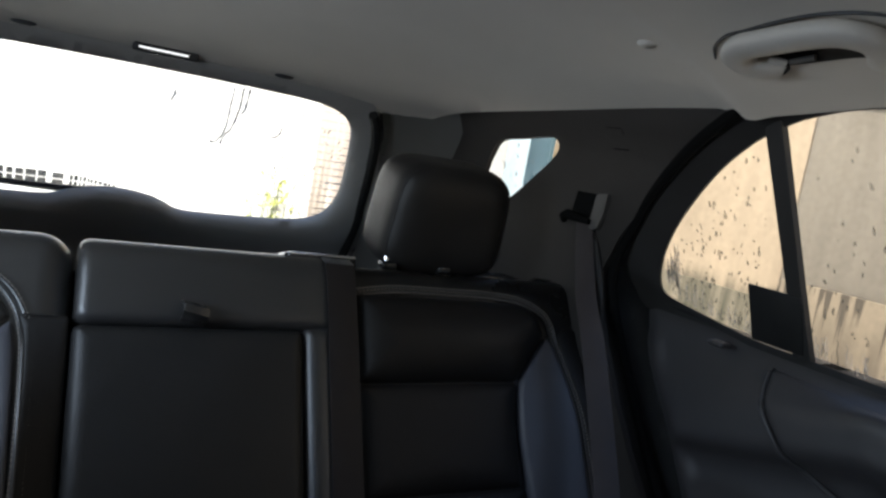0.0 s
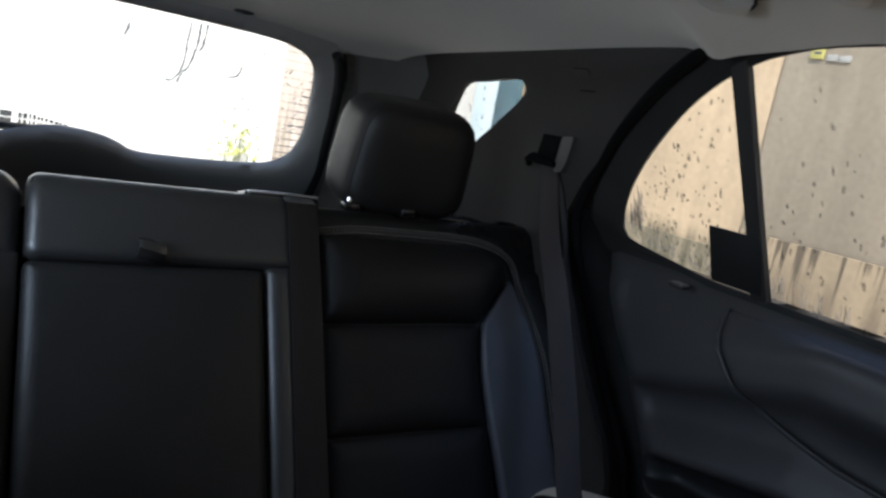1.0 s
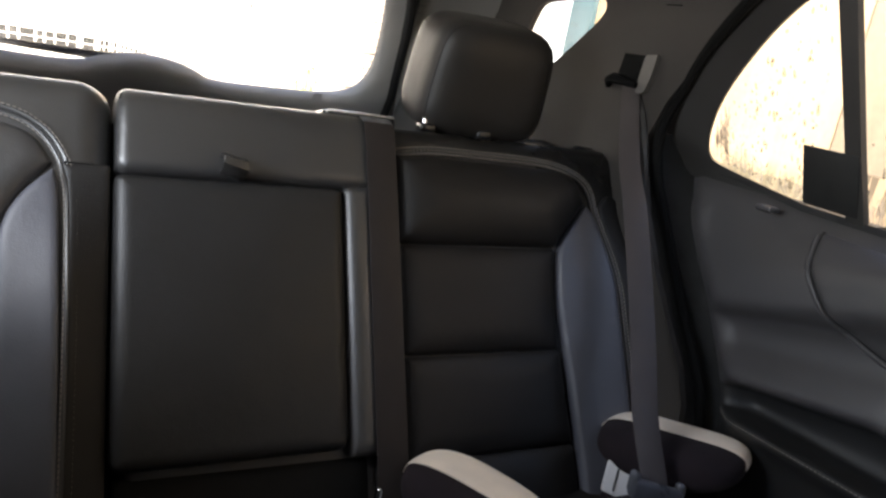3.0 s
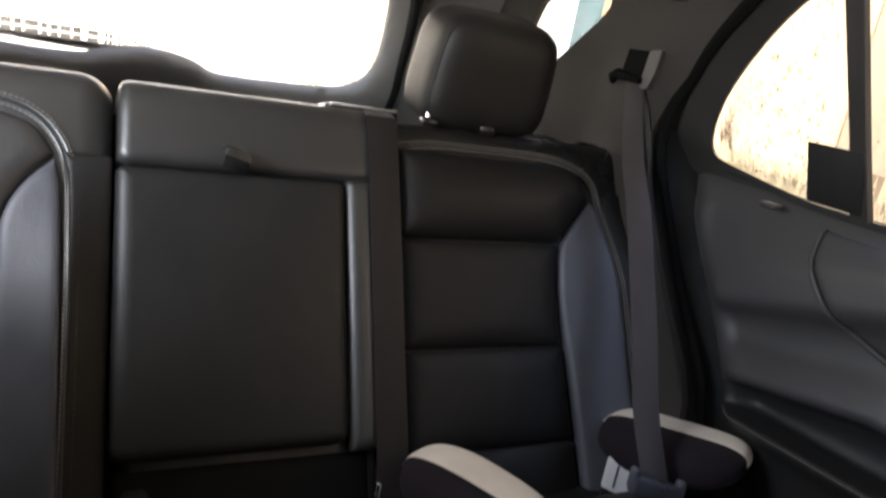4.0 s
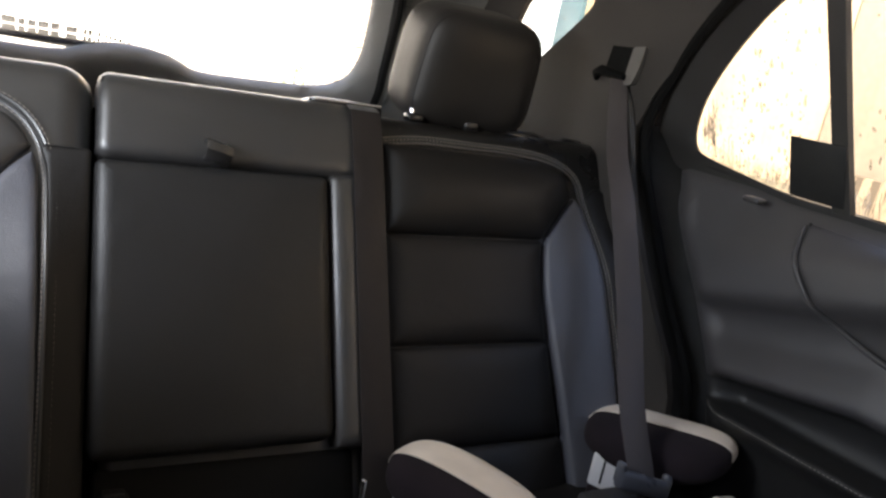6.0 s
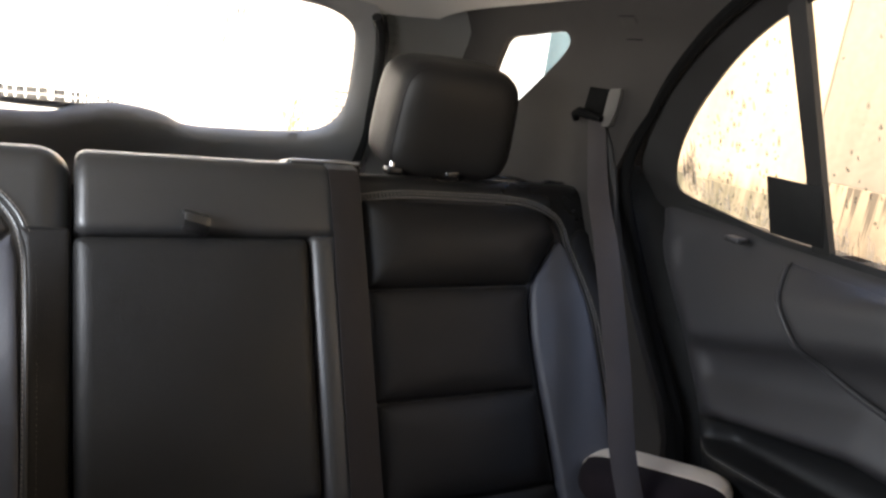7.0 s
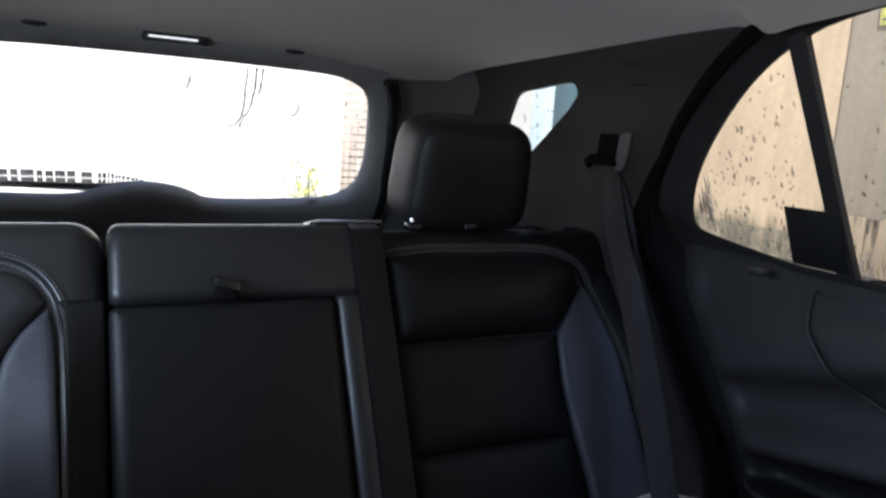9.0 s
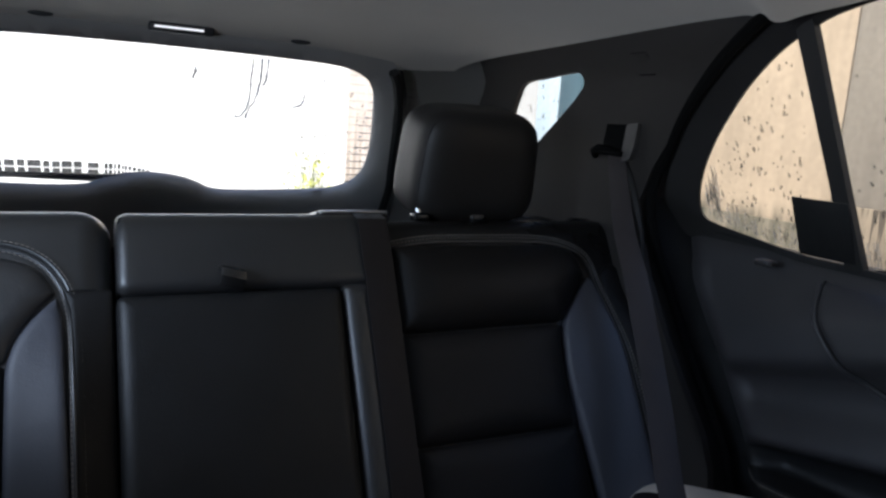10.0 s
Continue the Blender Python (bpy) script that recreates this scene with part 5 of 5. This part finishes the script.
# ---- small fittings ----
def grab_handle():
    h = thing("grab_handle", "grey folding grab handle on the headliner", "grab handle")

    def on(x, y, d):
        return Vector((x, y, roof_z(x, y))) + Vector((-0.30, 0, -0.95)) * d

    # flattened grip, hooked at both ends
    path = smooth_loop([on(*p) for p in ((0.503, 0.700, 0.005), (0.493, 0.708, 0.009), (0.478, 0.721, 0.012), (0.457, 0.720, 0.014), (0.441, 0.699, 0.015), (0.437, 0.673, 0.016), (0.434, 0.631, 0.016),
                                         (0.436, 0.598, 0.015), (0.447, 0.577, 0.014), (0.468, 0.569, 0.012), (0.490, 0.576, 0.009), (0.510, 0.588, 0.003))], 6, False)
    n = len(path)
    bm = bmesh.new()
    rings = []
    for i, p in enumerate(path):
        d = (path[min(i + 1, n - 1)] - path[max(i - 1, 0)]).normalized()
        out = Vector((-0.30, 0, -0.95))
        out = (out - d * out.dot(d)).normalized()
        side_way = d.cross(out)
        k = math.sin(math.pi * i / (n - 1))
        wide, deep = 0.0175 - 0.001 * k, 0.0105
        rings.append([bm.verts.new(p + side_way * wide * math.copysign(abs(math.cos(a)) ** 0.8, math.cos(a)) + out * deep * math.copysign(abs(math.sin(a)) ** 0.8, math.sin(a))) for a in [2 * math.pi * j / 18 for j in range(18)]])
    for p, q in zip(rings, rings[1:]):
        for j in range(18):
            bm.faces.new((p[j], p[(j + 1) % 18], q[(j + 1) % 18], q[j]))
    bm.faces.new(rings[0])
    bm.faces.new(rings[-1])
    part("grip", bm, M_HANDLE, h, "", 60)
    # dark tube drawn along the base as its shadow line
    rim = smooth_loop([on(x, y, 0.0010) for x, y in ((0.476, 0.768), (0.453, 0.752), (0.436, 0.724), (0.432, 0.697), (0.426, 0.660), (0.423, 0.627), (0.423, 0.598), (0.427, 0.572), (0.438, 0.548), (0.458, 0.532))], 5, False)
    m = len(rim)
    part("rim_shadow", tube(rim, [0.0006 + 0.0018 * math.sin(math.pi * i / (m - 1)) ** 0.5 for i in range(m)], 6), M_PLASTIC, h, "dark tube for the shadow gap round the handle base")
    # black patch on the headliner for the recess's shade; nothing is hollowed
    bm = bmesh.new()
    rows = [[bm.verts.new(on(0.466 + 0.0075 * i, 0.606 + 0.0105 * j, 0.0015)) for i in range(6)] for j in range(11)]
    for a, b in zip(rows, rows[1:]):
        for i in range(5):
            bm.faces.new((a[i], a[i + 1], b[i + 1], b[i]))
    bmesh.ops.solidify(bm, geom=bm.faces[:], thickness=0.002)
    part("recess", bm, M_RUBBER, h, "black patch for the shaded recess behind the grip")
    # another dark tube, for the shadow under the hooked end
    foot = smooth_loop([on(x, y, 0.003) for x, y in ((0.492, 0.742), (0.507, 0.729), (0.514, 0.708), (0.506, 0.692), (0.493, 0.690))], 5, False)
    part("hook_shadow", tube(foot, 0.0022, 6), M_RUBBER, h)
    part("hinge_pin", tube([on(0.478, 0.696, 0.008), on(0.484, 0.690, 0.0085), on(0.491, 0.683, 0.007)], [0.003, 0.005, 0.0035], 8), M_HANDLE, h)
    part("hinge_pin", tube([on(0.493, 0.680, 0.005), on(0.490, 0.650, 0.005)], 0.0035, 8), M_GUIDE, h)


grab_handle()


def hooks():
    c = part("roof_plug", superblock((0.439, 0.846, roof_z(0.439, 0.846)), (0.011, 0.013, 0.006), (0.9, 0.9))[0], M_HANDLE)
    tagged(c, "round grey plastic plug in the headliner", "plug")
    k = thing("pillar_cover", "flush charcoal cover plate in the pillar trim", "cover")
    part("plate", box_span(-0.0012, 0.004, 1.047, 1.083, 1.457, 1.486, 0.001, 2, lambda x, y, z: (lerp_table(z, QTR_X) + x, y + (z - 1.455) * 0.2, z), 4), M_TRIM, k)
    for z, r in ((1.4555, 0.0011), (1.4875, 0.0007)):
        part("slit", tube([(lerp_table(z, QTR_X) - 0.001, y + (z - 1.455) * 0.2, z) for y in (1.048, 1.065, 1.082)], r, 5), M_BLACK, k)
    p = part("window_plate", box_span(-0.0025, 0.0025, 0.738, 0.822, 1.212, 1.292, 0.002, 2, lambda x, y, z: (glass_x(z) - 0.010 + x, y + (z - 1.25) * 0.05, z)), M_RUBBER)
    tagged(p, "flat black square plate on the window beside the divider", "plate")


hooks()


# ---- rain on the glass ----
def drops(name, fn, poly, count, seed, size, label):
    rng = random.Random(seed)
    us, vs = [p[0] for p in poly], [p[1] for p in poly]
    bms = []
    while len(bms) < count:
        u, v = rng.uniform(min(us), max(us)), rng.uniform(min(vs), max(vs))
        if not inside((u, v), poly) or (fn is on_side and rng.random() < 0.9 * (v - min(vs)) / (max(vs) - min(vs))):
            continue
        w = size * rng.uniform(0.35, 1.0)
        h = w * rng.choice((1.0, 1.4, 1.9, 2.6))
        tilt = rng.uniform(-0.35, 0.35)
        lobes = [(0.0, 0.0, 1.0)] + [(rng.uniform(-0.9, 0.9) * w, rng.uniform(-1.0, 1.2) * h, rng.uniform(0.4, 0.75)) for _ in range(rng.choice((0, 0, 1, 2)))]
        for du, dv, k in lobes:
            bm = bmesh.new()
            bmesh.ops.create_uvsphere(bm, u_segments=8, v_segments=5, radius=1)
            for p in bm.verts:
                a, c, d = p.co.x * w * k, p.co.z * h * k, p.co.y * w * 0.35
                a *= 1 - 0.35 * p.co.z
                p.co = Vector(fn(u + du + a + tilt * c, v + dv + c, d))
            bms.append(bm)
    ob = part(name, join(bms), M_WATER)
    ob.visible_shadow = False
    tagged(ob, label, "rain drops", kind="stuff")


def on_side(y, z, d):
    return (glass_x(z) + 0.005 + d, y, z)


def on_quarter(y, z, d):
    return (lerp_table(z, QTR_X) + 0.014 + d, y, z)


def on_rear(x, z, d):
    return (x, gate_y(z) + 0.015 + d, z)


drops("rain_drops", on_side, [(0.86 + (a - 0.86) * 0.93, 1.30 + (b - 1.30) * 0.95) for a, b in WINDOW if a > 0.755], 270, 11, 0.0026, "rain drops on the fixed side pane")
drops("rain_drops", on_side, [(1.0, 1.27), (0.985, 1.31), (0.955, 1.30), (0.955, 1.245), (0.76, 1.222), (0.76, 1.212), (0.88, 1.218), (0.99, 1.238)], 210, 15, 0.0013, "fine rain beads along the foot of the side pane")
drops("rain_drops", on_side, [(0.73, 1.2), (0.76, 1.50), (0.5, 1.53), (0.5, 1.2)], 150, 12, 0.0025, "rain drops on the side window")
drops("rain_drops", on_quarter, QUARTER, 60, 13, 0.0026, "rain drops on the quarter window")
drops("rain_drops", on_rear, [(0.25, 1.2), (0.45, 1.2), (0.43, 1.40), (0.25, 1.45)], 150, 14, 0.0026, "rain drops on the rear window")


def trickles():
    rng = random.Random(21)
    bms = []
    runs = [[(0.140, 1.461), (0.144, 1.410), (0.147, 1.369), (0.134, 1.343), (0.121, 1.344)], [(0.157, 1.4625), (0.1625, 1.417), (0.158, 1.376), (0.150, 1.361), (0.1465, 1.340)],
            [(0.1705, 1.464), (0.173, 1.424), (0.169, 1.410)], [(0.032, 1.437), (0.030, 1.426), (0.027, 1.414)], [(0.2635, 1.401), (0.264, 1.384), (0.257, 1.373), (0.2425, 1.370)]]
    for run in runs:
        pts = [on_rear(p[0] + rng.uniform(-0.0012, 0.0012), p[1], 0.0) for p in smooth_loop(run, 5, False)]
        bms.append(tube(pts, [0.0014 + 0.0020 * rng.random() for _ in pts], 6))
    # short level smears near the edge of the pane
    for _ in range(30):
        x, z = 0.455 - 0.21 * rng.random() ** 1.6, 1.325 + rng.gauss(0, 0.036)
        ln = rng.uniform(0.004, 0.016)
        bms.append(tube([on_rear(x + ln * k, z + rng.uniform(-0.002, 0.002), 0.0) for k in (-0.5, -0.15, 0.2, 0.5)], [0.0006, 0.0014, 0.0012, 0.0005], 5))
    ob = part("water_trickles", join(bms), M_TRICKLE)
    ob.visible_shadow = False
    tagged(ob, "thin trickles of rain water on the rear window", "water trickles", kind="stuff")


trickles()


def wet_film():
    """Milky runs at the rear corner and the foot of the side panes, and dark runs between them."""
    rng = random.Random(33)
    for name, m, n, wide, label in (("wet_film", M_MIST, 90, 0.0035, "milky wet film along the edge of the side pane"), ("dark_runs", M_WATER, 26, 0.0011, "thin dark runs of rain at the foot of the side window")):
        bms = []
        for i in range(n):
            if i % 3:
                y = rng.uniform(0.62, 0.985)
                z0 = lerp_table(y, [(0.6, 1.206), (0.824, 1.212), (0.90, 1.221), (0.985, 1.236)])
                z1 = z0 + rng.uniform(0.010, 0.040)
            else:
                y = rng.uniform(0.968, 0.998)
                z0, z1 = rng.uniform(1.24, 1.27), rng.uniform(1.27, lerp_table(y, [(0.962, 1.345), (0.99, 1.305), (1.0, 1.275)]))
            pts = [on_side(y + rng.uniform(-0.0015, 0.0015), z0 + (z1 - z0) * k / 6, 0.0) for k in range(7)]
            bms.append(strap(pts, [(0, 1, 0)] * 7, [wide * rng.uniform(0.3, 1.0) * (1 - 0.6 * abs(k / 3 - 1)) for k in range(7)], 0.0006))
        ob = part(name, join(bms), m)
        ob.visible_shadow = False
        tagged(ob, label, "wet film", kind="stuff")


wet_film()


# ---- outside things ----
def sheets():
    """Painted sheets that lean side by side on the yard wall."""
    for name, y0, y1, z1, m, label in (("teal_panel", 3.31, 3.505, 2.3, M_TEAL, "weathered teal painted sheet standing against the wall"),
                                       ("white_panel", 3.51, 3.72, 2.25, M_PANEL_WHITE, "white painted sheet standing against the wall"),
                                       ("cream_panel", 3.725, 4.7, 2.2, M_PALE, "cream painted sheet standing against the wall")):
        tagged(part(name, box_span(2.17, 2.20, y0, y1, 0.0, z1, 0.006, 2), m), label, "panel", group="leaning sheets")


sheets()


def plant(x, y, seed):
    rng = random.Random(seed)
    root = thing("shrub", "yellow-green leafy shrub growing at the white wall", "shrub", group="shrubs", at=(x, y, 0))
    stems, leaves = [], bmesh.new()
    for i in range(9):
        a, h = rng.uniform(0, 6.28), rng.uniform(0.65, 1.12)
        top = Vector((math.cos(a) * rng.uniform(0.05, 0.22), math.sin(a) * rng.uniform(0.05, 0.2), h))
        pts = [Vector((0, 0, 0)).lerp(top, k / 6) + Vector((0, 0, 0.08 * math.sin(k / 6 * 3.1))) for k in range(7)]
        stems.append(tube(pts, [0.008 * (1 - k / 8) for k in range(7)], 5))
        for k in range(9):
            p = pts[2].lerp(pts[6], rng.random()) + Vector((rng.uniform(-0.06, 0.06), rng.uniform(-0.06, 0.06), rng.uniform(-0.05, 0.05)))
            d = Vector((rng.uniform(-1, 1), rng.uniform(-1, 1), rng.uniform(-0.6, 0.8))).normalized()
            w = d.cross(Vector((0, 0, 1))).normalized() * rng.uniform(0.012, 0.022)
            ln = rng.uniform(0.06, 0.11)
            q = [p, p + d * ln * 0.5 + w, p + d * ln, p + d * ln * 0.5 - w]
            leaves.faces.new([leaves.verts.new(c) for c in q])
    part("stems", join(stems), M_STEM, root)
    part("leaves", leaves, M_LEAF, root)


plant(1.42, 6.1, 4)
plant(1.60, 6.15, 8)


def wall_sign():
    """A small torn yellow notice on the pier, with a strip of white tape beside it."""
    sg = thing("wall_sign", "small torn yellow notice taped to the pier", "sign")
    part("plate", box_span(2.232, 2.2385, 1.705, 1.755, 1.806, 1.90, 0.002, 2), M_YELLOW, sg)
    part("mark", box_span(2.2305, 2.2325, 1.715, 1.742, 1.822, 1.830, 0.0005, 1), M_DECAL_DARK, sg)
    for y0, y1, z0 in ((1.655, 1.694, 1.800), (1.606, 1.650, 1.797)):
        part("tape", box_span(2.2345, 2.2385, y0, y1, z0, z0 + 0.022, 0.0015, 2), M_PALE, sg, "scrap of white tape")


wall_sign()


def gate_pier():
    pier = thing("gate_pier", "pale plastered pier at the corner of the walls", "pier", "structure")
    part("shaft", box_span(1.93, 2.24, 5.92, 6.38, 0.0, 2.4, 0.02, 3), M_PIER, pier)
    part("cap", box_span(1.90, 2.24, 5.89, 6.38, 2.4, 2.47, 0.02, 3), M_PIER, pier)


gate_pier()
